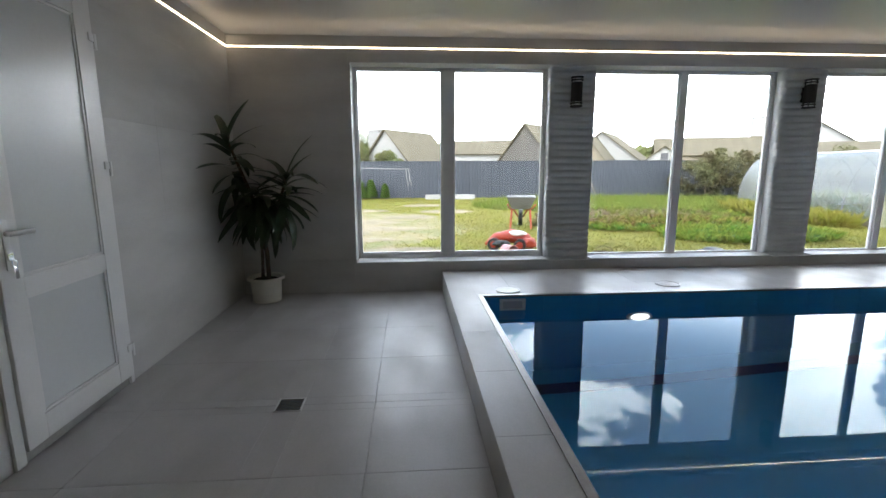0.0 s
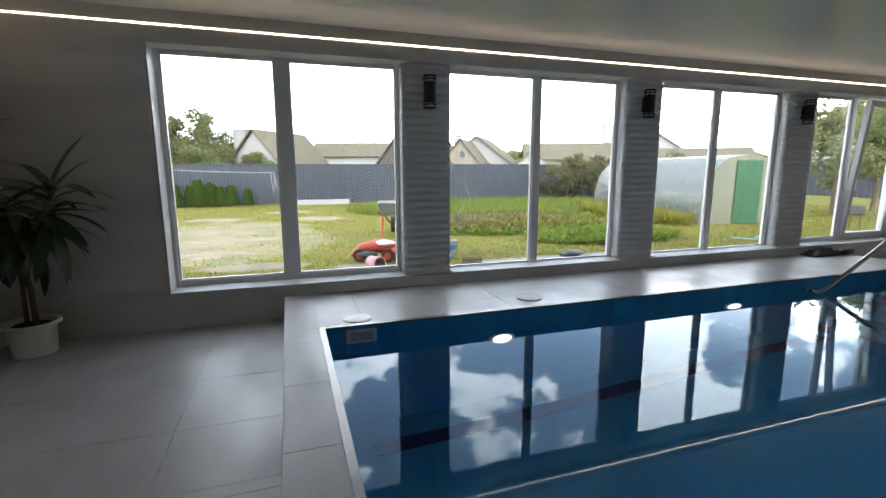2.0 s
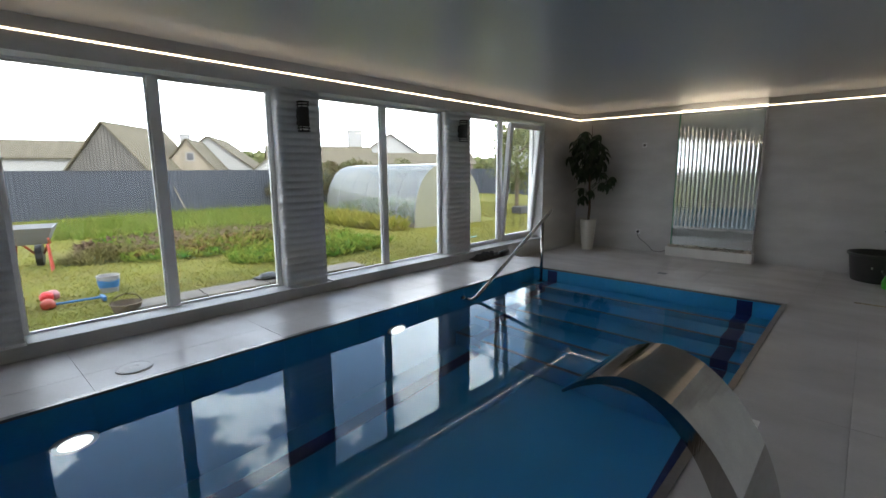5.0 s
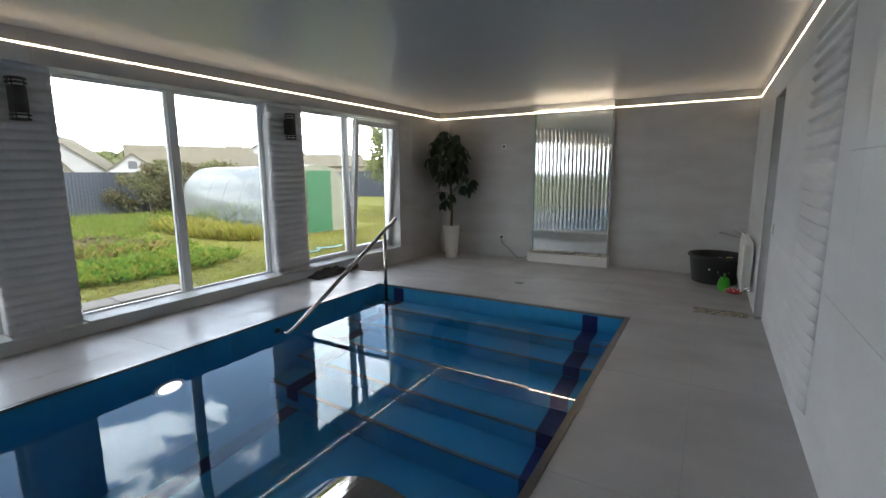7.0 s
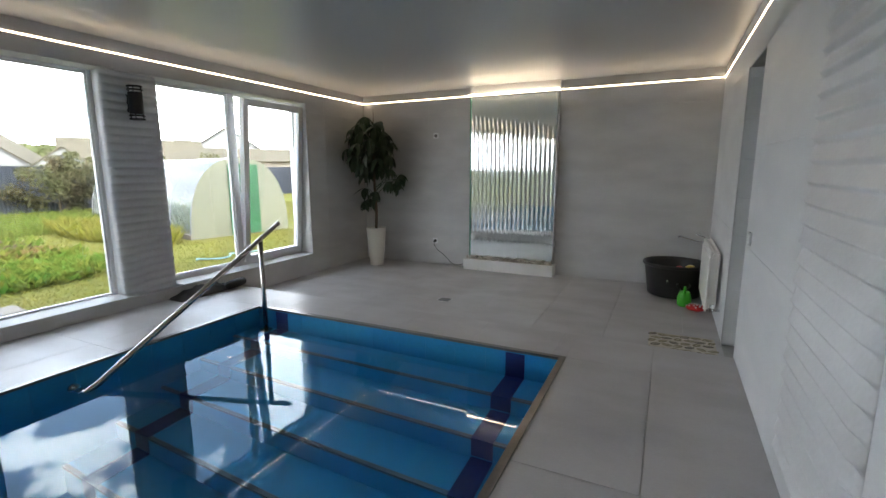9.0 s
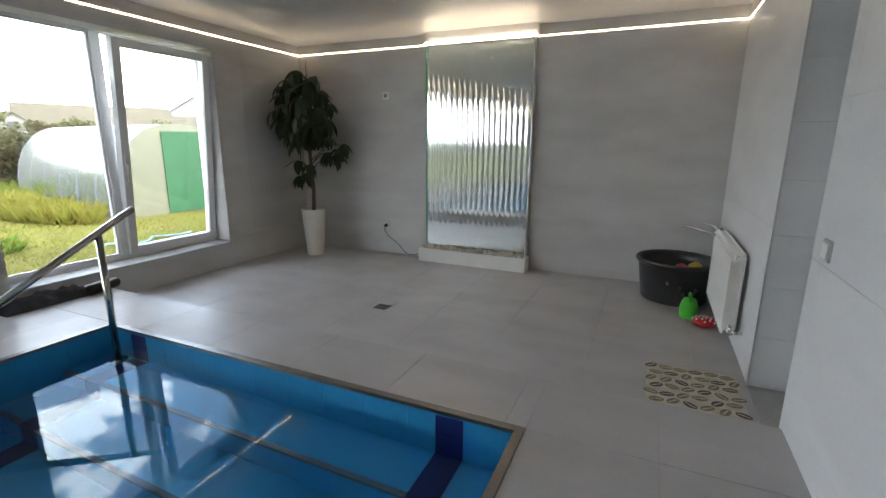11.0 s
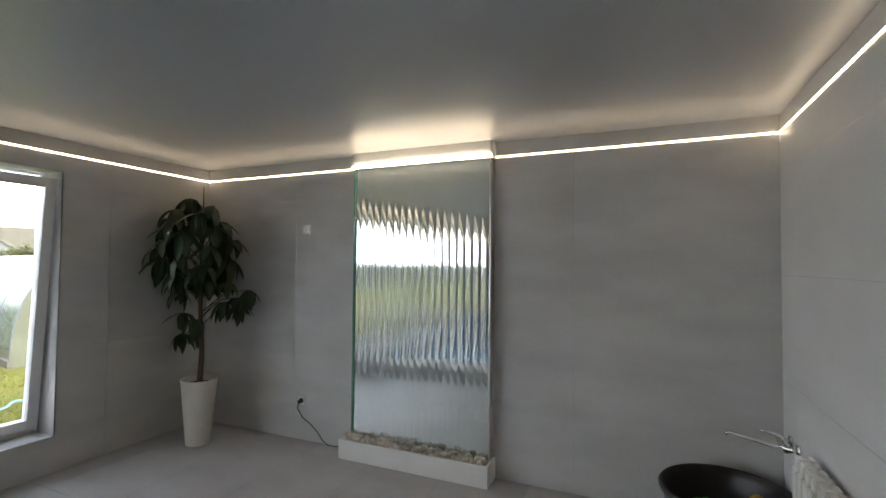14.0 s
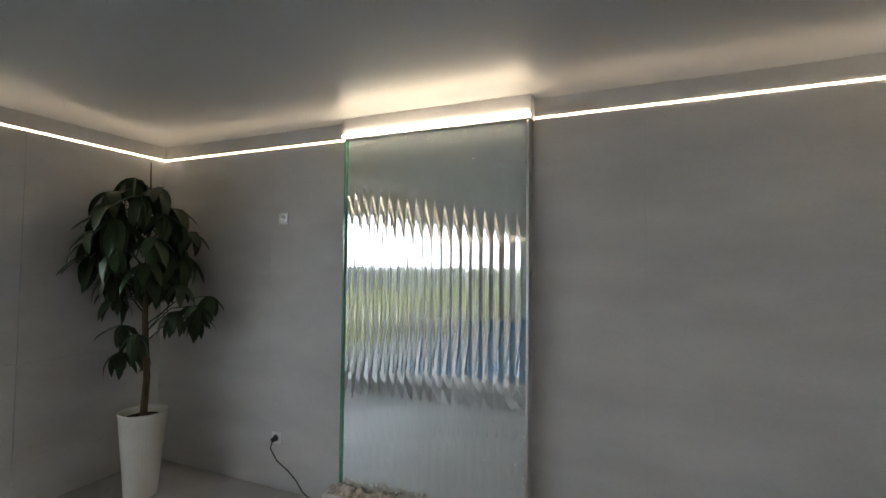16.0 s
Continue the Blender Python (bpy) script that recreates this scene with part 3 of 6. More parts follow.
# ---- pool fittings ----
skim = thing("skimmer", (0.625, PY1, 0.078), "white rectangular skimmer mouth in the pool wall", "pool skimmer")
bm = bmesh.new()
for a in ((-0.115, 0.115, -0.012, 0.0, 0.037, 0.058), (-0.115, 0.115, -0.012, 0.0, -0.066, -0.03), (-0.115, -0.087, -0.012, 0.0, -0.03, 0.037), (0.087, 0.115, -0.012, 0.0, -0.03, 0.037)):
    box(bm, *a, 0.003)
part("skimmer_frame", bm, M_WHITE, skim)
part("flap", bm_box(-0.087, 0.087, -0.005, -0.002, -0.03, 0.037), M_SILL, skim)
for x, y, mat, lab in ((0.62, 3.985, M_WHITE, "white round skimmer hatch in the deck"), (2.19, 4.08, M_FLOOR, "grey round access hatch in the deck")):
    lid = thing("floor_hatch", (x, y, ZD), lab, "floor hatch")
    part("rim", lathe(bmesh.new(), [(0.112, 0.0), (0.112, 0.006), (0.100, 0.009), (0.096, 0.006)], 36), mat, lid)
    part("cover", lathe(bmesh.new(), [(0.094, 0.0), (0.094, 0.007), (0.03, 0.011), (0.02, 0.008)], 36), mat, lid)
M_POOLLAMP = glow_material("pool_lamp_lens", (1.0, 0.98, 0.94), POOL_LAMP_POWER)
for x in (1.79, 4.36):
    lamp = thing("pool_lamp", (x, PY1, -0.27), "round white underwater pool light, switched on", "pool light", "underwater lights")
    part("bezel", cyl(bmesh.new(), (0, -0.018, 0), (0, 0, 0), 0.115, 0.12, 32), M_WHITE, lamp)
    part("lens", cyl(bmesh.new(), (0, -0.03, 0), (0, -0.016, 0), 0.075, 0.088, 32), M_POOLLAMP, lamp)

cap = thing("plastic_block", (4.15, 0.79, ZD), "small white plastic block on the deck beside the pool", "block")
part("block_body", bm_box(-0.05, 0.05, -0.022, 0.022, 0.0, 0.012, bevel=0.005), M_WHITE, cap)

# ---- waterfall spout ----
spout = thing("waterfall_spout", (3.12, 0.66, ZD), "curved polished steel waterfall spout on the pool edge", "pool fountain")
prof = [(-0.03, 0.0), (-0.03, 0.13), (0.01, 0.28), (0.06, 0.385), (0.125, 0.48), (0.22, 0.565), (0.33, 0.608), (0.42, 0.60), (0.51, 0.56), (0.585, 0.505)]


def ribbon(bm, pts, x0, x1, thick, taper):
    rows = []
    m = len(pts)
    for i, (y, z) in enumerate(pts):
        ya, za = pts[max(i - 1, 0)]; yb, zb = pts[min(i + 1, m - 1)]
        d = Vector((0, yb - ya, zb - za)).normalized()
        nrm = Vector((0, -d.z, d.y))
        h = thick * (1 - taper * i / (m - 1)) / 2
        c = Vector((0, y, z))
        rows.append([bm.verts.new(Vector((x, 0, 0)) + c + nrm * s) for x, s in ((x0, h), (x1, h), (x1, -h), (x0, -h))])
    for r, s in zip(rows, rows[1:]):
        for k in range(4):
            bm.faces.new((r[k], r[(k + 1) % 4], s[(k + 1) % 4], s[k]))
    bm.faces.new(rows[0]); bm.faces.new(rows[-1][::-1])
    return bm


def smooth_line(pts, sub=5):
    out = []
    for i in range(len(pts) - 1):
        p0, p1, p2, p3 = (Vector((*pts[max(0, min(len(pts) - 1, k))], 0)) for k in (i - 1, i, i + 1, i + 2))
        for s in range(sub):
            t = s / sub
            v = 0.5 * (2 * p1 + (p2 - p0) * t + (2 * p0 - 5 * p1 + 4 * p2 - p3) * t * t + (3 * p1 - p0 - 3 * p2 + p3) * t ** 3)
            out.append((v.x, v.y))
    return out + [tuple(pts[-1])]


part("spout_body", ribbon(bmesh.new(), smooth_line(prof), -0.21, 0.21, 0.10, 0.9), M_STEEL, spout)
part("base_plate", bm_box(-0.25, 0.25, -0.10, 0.10, 0.0, 0.012, bevel=0.004), M_STEEL, spout)

# ---- glass water wall at the east end ----
fall = thing("water_wall", (XE, 2.356, 0), "ribbed mirror-glass water wall above a white pebble trough", "water feature")
bm = bmesh.new()
gy0, gy1, gx = -0.598, 0.606, -0.075
nrib, per = 19, 10
cols = nrib * per
ring = []
for i in range(cols + 1):
    u = gy0 + (gy1 - gy0) * i / cols
    ph = (i / per) % 1.0
    d = 0.0026 * abs(math.sin(math.pi * ph)) ** 0.8
    ring.append((gx - d, u))
nzs = 12
rows = [[bm.verts.new((x, y, 0.11 + (2.42 - 0.11) * j / nzs)) for x, y in ring] for j in range(nzs + 1)]
for r, s in zip(rows, rows[1:]):
    for i in range(cols):
        bm.faces.new((r[i], r[i + 1], s[i + 1], s[i]))
part("ribbed_glass", bm, M_RIB, fall, smooth=True)
part("glass_back", bm_box(gx + 0.002, gx + 0.012, gy0, gy1, 0.11, 2.42), M_EDGE, fall)
rnd = random.Random(8)
bm = bmesh.new()
for k in range(620):  # drops of water, most of them near the edges
    edge = rnd.random() < 0.6
    y = (gy0 + 0.10 * rnd.random() ** 2 if rnd.random() < 0.6 else gy1 - 0.06 * rnd.random() ** 2) if edge else rnd.uniform(gy0, gy1)
    z = rnd.uniform(0.2, 2.38) if not edge else 0.2 + 2.1 * rnd.random() ** 1.3
    r = rnd.uniform(0.002, 0.0048)
    bmesh.ops.create_icosphere(bm, subdivisions=1, radius=r, matrix=Matrix.Translation((gx - 0.003, y, z)) @ Matrix.Diagonal((0.6, 1.0, rnd.uniform(1.0, 1.9), 1.0)))
drops = part("water_drops", bm, M_CHROME, fall, "clear water drops", smooth=True)
tagged(drops, "clear water drops", "", "", "stuff")
part("side_rail", bm_box(gx - 0.014, 0.0, gy0 - 0.014, gy0 - 0.001, 0.11, 2.42), M_ALU, fall)
part("glass_edge", bm_box(gx - 0.014, gx + 0.02, gy1 + 0.001, gy1 + 0.012, 0.11, 2.42), M_EDGE, fall, "green glass edge")
part("header", bm_box(-0.10, 0.0, -0.624, 0.623, 2.422, ZC - 0.002, bevel=0.003), M_WALL, fall)
part("header_light", bm_box(-0.118, -0.101, -0.624, 0.623, 2.432, 2.446), M_LED_HEAD, fall, "bright warm light bar")
bm = bmesh.new()
bx = -0.197
box(bm, bx, bx + 0.02, -0.63, 0.665, 0.0, 0.155, 0.002)
box(bm, bx + 0.02, 0.0, -0.63, -0.61, 0.0, 0.155, 0.002)
box(bm, bx + 0.02, 0.0, 0.645, 0.665, 0.0, 0.155, 0.002)
box(bm, bx + 0.02, 0.0, -0.61, 0.645, 0.0, 0.11)
part("trough", bm, M_WHITE, fall, "white lacquered trough")
rnd = random.Random(5)
peb_meshes = []
for k in range(6):
    bm = bmesh.new()
    bmesh.ops.create_icosphere(bm, subdivisions=2, radius=1.0)
    a, b, c = rnd.uniform(0.8, 1.2), rnd.uniform(0.6, 0.9), rnd.uniform(0.45, 0.7)
    for v in bm.verts:
        nn = 1 + 0.16 * noise.noise(v.co * 1.3 + Vector((k * 7.0, 0, 0)))
        v.co = Vector((v.co.x * a, v.co.y * b, v.co.z * c)) * nn
    peb_meshes.append(mesh_of("pebble", bm, M_PEB, True))
for k in range(290):
    ob = new("pebble", peb_meshes[k % 6])
    ob.parent = fall
    s = rnd.uniform(0.017, 0.031)
    lay = rnd.random()
    ob.matrix_basis = Matrix.Translation((rnd.uniform(bx + 0.035, -0.09), rnd.uniform(-0.595, 0.63), 0.13 + 0.055 * lay)) @ Euler((rnd.uniform(-0.5, 0.5), rnd.uniform(-0.5, 0.5), rnd.uniform(0, 6.3))).to_matrix().to_4x4() @ Matrix.Scale(s, 4)

# ---- sockets, switches ----
def wall_plate(name, m, label, kind_):
    ob = thing(name, m, label, kind_)
    part("plate", bm_box(-0.041, 0.041, -0.011, 0.0, -0.041, 0.041, bevel=0.004), M_ALU if kind_ == "light switch" else M_PVC, ob)
    if kind_ == "light switch":
        part("rocker", bm_box(-0.03, 0.03, -0.016, -0.011, -0.03, 0.03, bevel=0.003), M_PVC, ob)
    else:
        part("insert", cyl(bmesh.new(), (0, -0.0125, 0), (0, -0.011, 0), 0.024, seg=24), M_TRIM, ob)
    return ob


wall_plate("switch", pose(XE, 3.551, 1.924, 0, 0, -90), "pale square wall plate with a dark insert", "wall socket")
wall_plate("switch", pose(7.31, YS, 1.005, 0, 0, 180), "silver-framed light switch by the door recess", "light switch")
wall_plate("socket", pose(XE, 3.572, 0.357, 0, 0, -90), "white wall socket with a black plug", "wall socket")
plug = thing("power_cord", (XE - 0.013, 3.572, 0.357), "black plug and cord running to the pebble trough", "power cord")
part("plug", cyl(bmesh.new(), (0, 0, 0), (-0.035, 0, -0.008), 0.021, 0.015), M_BLACKPL, plug, smooth=True)
part("cord", tube(bmesh.new(), [(-0.03, 0, -0.01), (-0.06, -0.01, -0.05), (-0.05, -0.06, -0.13), (-0.035, -0.15, -0.19), (-0.03, -0.22, -0.25), (-0.03, -0.27, -0.31), (-0.04, -0.33, -0.334), (-0.045, -0.42, -0.334), (-0.05, -0.55, -0.29), (-0.06, -0.575, -0.28)], 0.0045, 8), M_BLACKPL, plug, smooth=True)

# ---- floor drains ----
for x, y, z in ((-0.957, 2.41, ZW), (8.405, 2.57, 0.0)):
    dr = thing("floor_drain", (x, y, z), "square stainless floor drain grate", "floor drain", "floor drains")
    part("frame", frame_ring(bmesh.new(), -0.075, 0.075, -0.075, 0.075, -0.004, 0.003, 0.01, 0.001), M_ALU, dr, at=Matrix.Rotation(radians(-90), 4, "X"))
    part("plate", bm_box(-0.065, 0.065, -0.065, 0.065, -0.003, 0.001), M_STEPEDGE, dr)
    for k in range(8):
        part("slat", bm_box(-0.065, 0.065, -0.061 + k * 0.0163, -0.053 + k * 0.0163, 0.001, 0.003), M_TRIM, dr)

# ---- radiator ----
rad = thing("radiator", (8.58, YS, 0.15), "white sectional wall radiator", "radiator")
for k in range(12):
    bm = bmesh.new()
    x = k * 0.08
    box(bm, x + 0.009, x + 0.071, 0.100, 0.115, 0.0, 0.50, 0.006)
    box(bm, x + 0.016, x + 0.064, 0.085, 0.106, 0.49, 0.545, 0.010)
    box(bm, x + 0.032, x + 0.048, 0.035, 0.105, 0.02, 0.55, 0.003)
    box(bm, x + 0.008, x + 0.072, 0.03, 0.04, 0.02, 0.54, 0.003)
    box(bm, x + 0.001, x + 0.079, 0.045, 0.085, 0.02, 0.06, 0.01)
    box(bm, x + 0.001, x + 0.079, 0.045, 0.085, 0.50, 0.54, 0.01)
    box(bm, x + 0.012, x + 0.068, 0.032, 0.05, 0.545, 0.556, 0.004)
    box(bm, x + 0.012, x + 0.068, 0.078, 0.10, 0.545, 0.556, 0.004)
    part("section", bm, M_RAD, rad)
for z in (0.04, 0.52):
    part("plug", cyl(bmesh.new(), (-0.02, 0.065, z), (0.004, 0.065, z), 0.022, seg=16), M_RAD, rad)
bm = tube(bmesh.new(), [(-0.02, 0.065, 0.04), (-0.05, 0.065, 0.04), (-0.055, 0.03, 0.04), (-0.055, 0.0, 0.04)], 0.012, 10)
cyl(bm, (-0.045, 0.065, 0.02), (-0.045, 0.065, 0.085), 0.018)
part("valve", bm, M_CHROME, rad, "metal valve and pipe", smooth=True)

# ---- tap on the south wall ----
tap = thing("wall_tap", (9.93, YS, 0.62), "chrome wall mixer tap with a long spout", "tap")
bm = cyl(bmesh.new(), (-0.075, 0.055, 0), (0.075, 0.055, 0), 0.022)
for x in (-0.075, 0.075):
    cyl(bm, (x, 0.0, 0), (x, 0.055, 0), 0.016); cyl(bm, (x, 0.0, 0), (x, 0.012, 0), 0.032)
part("tap_body", bm, M_CHROME, tap, smooth=True)
part("spout", tube(bmesh.new(), [(0, 0.06, -0.01), (0.0, 0.09, -0.02), (-0.02, 0.20, 0.01), (-0.04, 0.33, 0.045), (-0.042, 0.345, 0.03)], 0.010, 10), M_CHROME, tap, smooth=True)
part("lever", tube(bmesh.new(), [(0, 0.055, 0.02), (0, 0.075, 0.045), (-0.02, 0.17, 0.075)], [0.014, 0.010, 0.006], 8), M_CHROME, tap, smooth=True)

# ---- black tub with toys ----
tub = thing("tub", (9.77, 0.27, 0.0), "black oval plastic tub holding toys", "tub")
R = 0.33
part("tub_body", lathe(bmesh.new(), [(R * 0.80, 0.0), (R * 0.84, 0.012), (R * 0.97, 0.33), (R * 0.985, 0.345), (R * 1.04, 0.352), (R * 1.05, 0.372), (R * 1.02, 0.384), (R * 0.97, 0.378), (R * 0.94, 0.34), (R * 0.80, 0.03), (R * 0.3, 0.022)], 48), M_BLACKPL, tub, smooth=True)
for s in (-1, 1):
    part("handle", tube(bmesh.new(), [(-0.315, 0.06 * s - 0.09, 0.19), (-0.355, 0.06 * s - 0.09, 0.18), (-0.355, 0.04 * s - 0.09, 0.14), (-0.31, 0.03 * s - 0.09, 0.13)], 0.010, 8), M_BLACKPL, tub, smooth=True)
part("sticker", bm_box(-0.318, -0.310, 0.062, 0.08, 0.20, 0.225, bevel=0.002), material("sticker", (0.55, 0.6, 0.5), 0.5), tub, "small pale sticker")


def blob(r, sx, sy, sz, seed, amp=0.25, sub=3):
    bm = bmesh.new()
    bmesh.ops.create_icosphere(bm, subdivisions=sub, radius=r)
    for v in bm.verts:
        k = 1 + amp * noise.noise(v.co / r * 1.4 + Vector((seed, 0, 0)))
        v.co = Vector((v.co.x * sx, v.co.y * sy, v.co.z * sz)) * k
    return bm


M_RED = material("red_plastic", (0.55, 0.02, 0.02), 0.4, var=0.08)
M_YEL = material("yellow_plastic", (0.62, 0.42, 0.03), 0.4, var=0.08)
M_GREEN = material("green_plastic", (0.05, 0.42, 0.02), 0.42, var=0.08)
M_DOT = material("white_dots", (0.7, 0.68, 0.66), 0.5)
toy = thing("toy_ball", (9.72, 0.22, 0.27), "red toy lying in the black tub", "toy")
part("toy_body", blob(0.075, 1.0, 0.9, 0.9, 3.0), M_RED, toy, smooth=True)
toy = thing("toy_boat", (9.82, 0.11, 0.30), "yellow plastic toy lying in the black tub", "toy")
bm = blob(0.09, 1.25, 0.6, 0.5, 9.0, 0.3)
part("toy_body", bm, M_YEL, toy, smooth=True)
for x, y, r in ((9.62, 0.34, 0.24), (9.86, 0.36, 0.24)):
    toy = thing("toy_ball", (x, y, 0.20), "faded green toy at the bottom of the tub", "toy")
    part("toy_body", blob(0.09, 1.2, 1.0, 0.8, x, 0.3), M_GREEN, toy, smooth=True)
    base = part("toy_base", lathe(bmesh.new(), [(0.06, -0.175), (0.07, -0.06), (0.06, -0.03)], 16), M_GREEN, toy)
fill = thing("toy_pile", (9.77, 0.2, 0.02), "mixed toys heaped inside the black tub", "toy pile")
part("toy_heap", blob(0.2, 1.0, 0.9, 0.62, 1.7, 0.3), M_BLACKPL, fill, smooth=True, at=Matrix.Translation((0, 0, 0.13)))
gt = thing("toy_watering_can", (9.27, 0.17, 0.0), "bright green plastic toy watering can on the floor", "toy")
bm = lathe(bmesh.new(), [(0.055, 0.0), (0.066, 0.01), (0.07, 0.09), (0.055, 0.14), (0.045, 0.16), (0.038, 0.158)], 20)
part("can_body", bm, M_GREEN, gt, smooth=True)
part("can_handle", tube(bmesh.new(), [(-0.045, 0, 0.15), (-0.05, 0, 0.185), (0.0, 0, 0.205), (0.045, 0, 0.185), (0.045, 0, 0.15)], 0.012, 8), M_GREEN, gt, smooth=True)
rt = thing("toy_fish", (9.12, 0.065, 0.0), "red toy with white dots lying on the floor", "toy")
rb = part("toy_body", blob(0.075, 1.05, 1.2, 0.5, 4.0, 0.15), M_RED, rt, smooth=True, at=Matrix.Translation((0, 0, 0.036)))
for k in range(22):
    a, b = k * 2.4, 0.15 + 1.2 * (k / 22.0)
    p = Vector((0.079 * math.cos(a) * math.sin(b), 0.09 * math.sin(a) * math.sin(b), 0.038 * math.cos(b) + 0.036))
    part("dot", cyl(bmesh.new(), p * 0.97, p * 1.06, 0.0085, seg=8), M_DOT, rt)

# ---- patterned mat ----
M_MAT = material("mat_knit", (0.62, 0.57, 0.47), 0.9, var=0.15, scale=12, bump=0.6, bump_scale=180)
M_MATD = material("mat_leaf", (0.12, 0.11, 0.09), 0.9, var=0.2, scale=30)
M_MATO = material("mat_leaf_olive", (0.27, 0.24, 0.15), 0.9, var=0.2, scale=30)
mat_ob = thing("bath_mat", (8.0, 0.212, 0.0), "woven beige mat with grey leaf pattern on the floor", "mat")
bm = bmesh.new()
for k in range(40):
    box(bm, -0.258 + k * 0.0129, -0.258 + k * 0.0129 + 0.0115, -0.25, 0.25, 0.0, 0.006)
part("weave", bm, M_MAT, mat_ob)
rnd = random.Random(11)
for i in range(6):
    for j in range(6):
        a = rnd.uniform(-0.5, 0.5) + (1.2 if (i + j) % 3 == 0 else 2.2)
        cx, cy = -0.215 + i * 0.086 + rnd.uniform(-0.012, 0.012), -0.21 + j * 0.084 + 0.03 * (i % 2) - 0.015
        bm = bmesh.new()
        vs = [bm.verts.new((cx + 0.041 * math.cos(t) * math.cos(a) - 0.025 * math.sin(t) * math.sin(a), cy + 0.041 * math.cos(t) * math.sin(a) + 0.025 * math.sin(t) * math.cos(a), 0.0068)) for t in [k * math.pi / 6 for k in range(12)]]
        f = bm.faces.new(vs)
        bmesh.ops.extrude_face_region(bm, geom=[f])
        for v in vs:
            v.co.z = 0.005
        motif = part("leaf_motif", bm, (M_MATD, M_MATO, M_MATO)[(i + 2 * j) % 3], mat_ob)
        part("vein", bm_box(-0.030, 0.030, -0.0035, 0.0035, 0.0, 0.0022), M_MAT, motif, at=Matrix.Translation((cx, cy, 0.0055)) @ Matrix.Rotation(a, 4, "Z"))

# ---- dark clothes and roll on the sill ----
M_CLOTH = material("dark_cloth", (0.06, 0.06, 0.065), 0.95, var=0.2, scale=12, bump=0.5, bump_scale=70)
cl = thing("folded_cloth", (7.02, 4.70, ZD), "crumpled dark grey cloth on the deck below the window", "cloth")
bm = bmesh.new()
nx, ny = 26, 14
gridv = [[bm.verts.new((-0.32 + 0.64 * i / nx, -0.11 + 0.22 * j / ny, 0.004 + 0.085 * max(0.0, math.sin(math.pi * i / nx) * math.sin(math.pi * j / ny)) ** 0.5 * (1 + 0.55 * noise.noise(Vector((i * 0.42, j * 0.5, 2.0)))))) for i in range(nx + 1)] for j in range(ny + 1)]
for r, s in zip(gridv, gridv[1:]):
    for i in range(nx):
        bm.faces.new((r[i], r[i + 1], s[i + 1], s[i]))
part("cloth", bm, M_CLOTH, cl, smooth=True)
rl = thing("foam_roller", (7.36, 4.62, ZD + 0.045), "short black roll lying on the deck", "roller")
part("roller_body", tube(bmesh.new(), [(-0.14, -0.03, 0), (-0.12, -0.026, 0), (0.12, 0.026, 0), (0.14, 0.03, 0)], [0.03, 0.045, 0.045, 0.03], 20), M_BLACKPL, rl, smooth=True)


# ---- indoor plants ----
def leaf_mesh(name, length, width, droop, mat, fold=0.25, seg=7, tip=1.6):
    """A leaf that starts at the origin along +x, folded at its midrib, bending down."""
    bm = bmesh.new()
    rows = []
    for i in range(seg + 1):
        s = i / seg
        a = droop * s
        x = length * (math.sin(a) / droop if droop > 0.01 else s)
        z = -length * ((1 - math.cos(a)) / droop if droop > 0.01 else 0.0)
        w = width * (math.sin(math.pi * min(1.0, s ** 0.75 * 0.97 + 0.03)) ** (1 / tip)) / 2 + 0.0015
        rows.append((bm.verts.new((x, w, z + w * fold)), bm.verts.new((x, 0, z)), bm.verts.new((x, -w, z + w * fold))))
    for r, q in zip(rows, rows[1:]):
        bm.faces.new((r[0], r[1], q[1], q[0])); bm.faces.new((r[1], r[2], q[2], q[1]))
    return mesh_of(name, bm, mat, True)


def put_leaf(parent, me, p, yaw, lift, roll=0.0, s=1.0):
    ob = new("leaf", me)
    ob.parent = parent
    ob.matrix_basis = Matrix.Translation(p) @ Matrix.Rotation(yaw, 4, "Z") @ Matrix.Rotation(-lift, 4, "Y") @ Matrix.Rotation(roll, 4, "X") @ Matrix.Scale(s, 4)
    return ob


rnd = random.Random(21)
drac = thing("dracaena", (-1.715, 4.57, ZW), "dark green dracaena with two leafy heads in a white pot", "potted plant")
pot = part("pot", lathe(bmesh.new(), [(0.115, 0.0), (0.135, 0.005), (0.140, 0.10), (0.147, 0.225), (0.178, 0.228), (0.182, 0.245), (0.176, 0.256), (0.150, 0.250), (0.143, 0.215), (0.05, 0.212)], 40), M_POT, drac, "white ceramic pot", smooth=False)
part("soil", lathe(bmesh.new(), [(0.143, 0.212), (0.12, 0.226), (0.02, 0.232)], 24), M_SOIL, drac)
part("trunk", tube(bmesh.new(), [(0.03, 0, 0.2), (0.03, -0.01, 0.5), (-0.01, -0.06, 0.85), (-0.06, -0.16, 1.15), (-0.11, -0.27, 1.4), (-0.15, -0.34, 1.58)], [0.022, 0.02, 0.018, 0.016, 0.013, 0.010], 10), M_BARK, drac, smooth=True)
part("trunk", tube(bmesh.new(), [(0.02, -0.01, 0.60), (0.10, -0.05, 0.82), (0.22, -0.11, 1.04), (0.30, -0.15, 1.24)], [0.016, 0.015, 0.013, 0.010], 10), M_BARK, drac, smooth=True)
part("trunk", tube(bmesh.new(), [(-0.04, 0.03, 0.2), (-0.02, 0.0, 0.55), (0.02, -0.12, 1.10)], [0.016, 0.014, 0.010], 10), M_BARK, drac, smooth=True)
dl = [leaf_mesh("leaf", 0.44, 0.074, dr_, M_LEAF_D, 0.2, 8, 1.7) for dr_ in (0.5, 0.95, 1.45)]
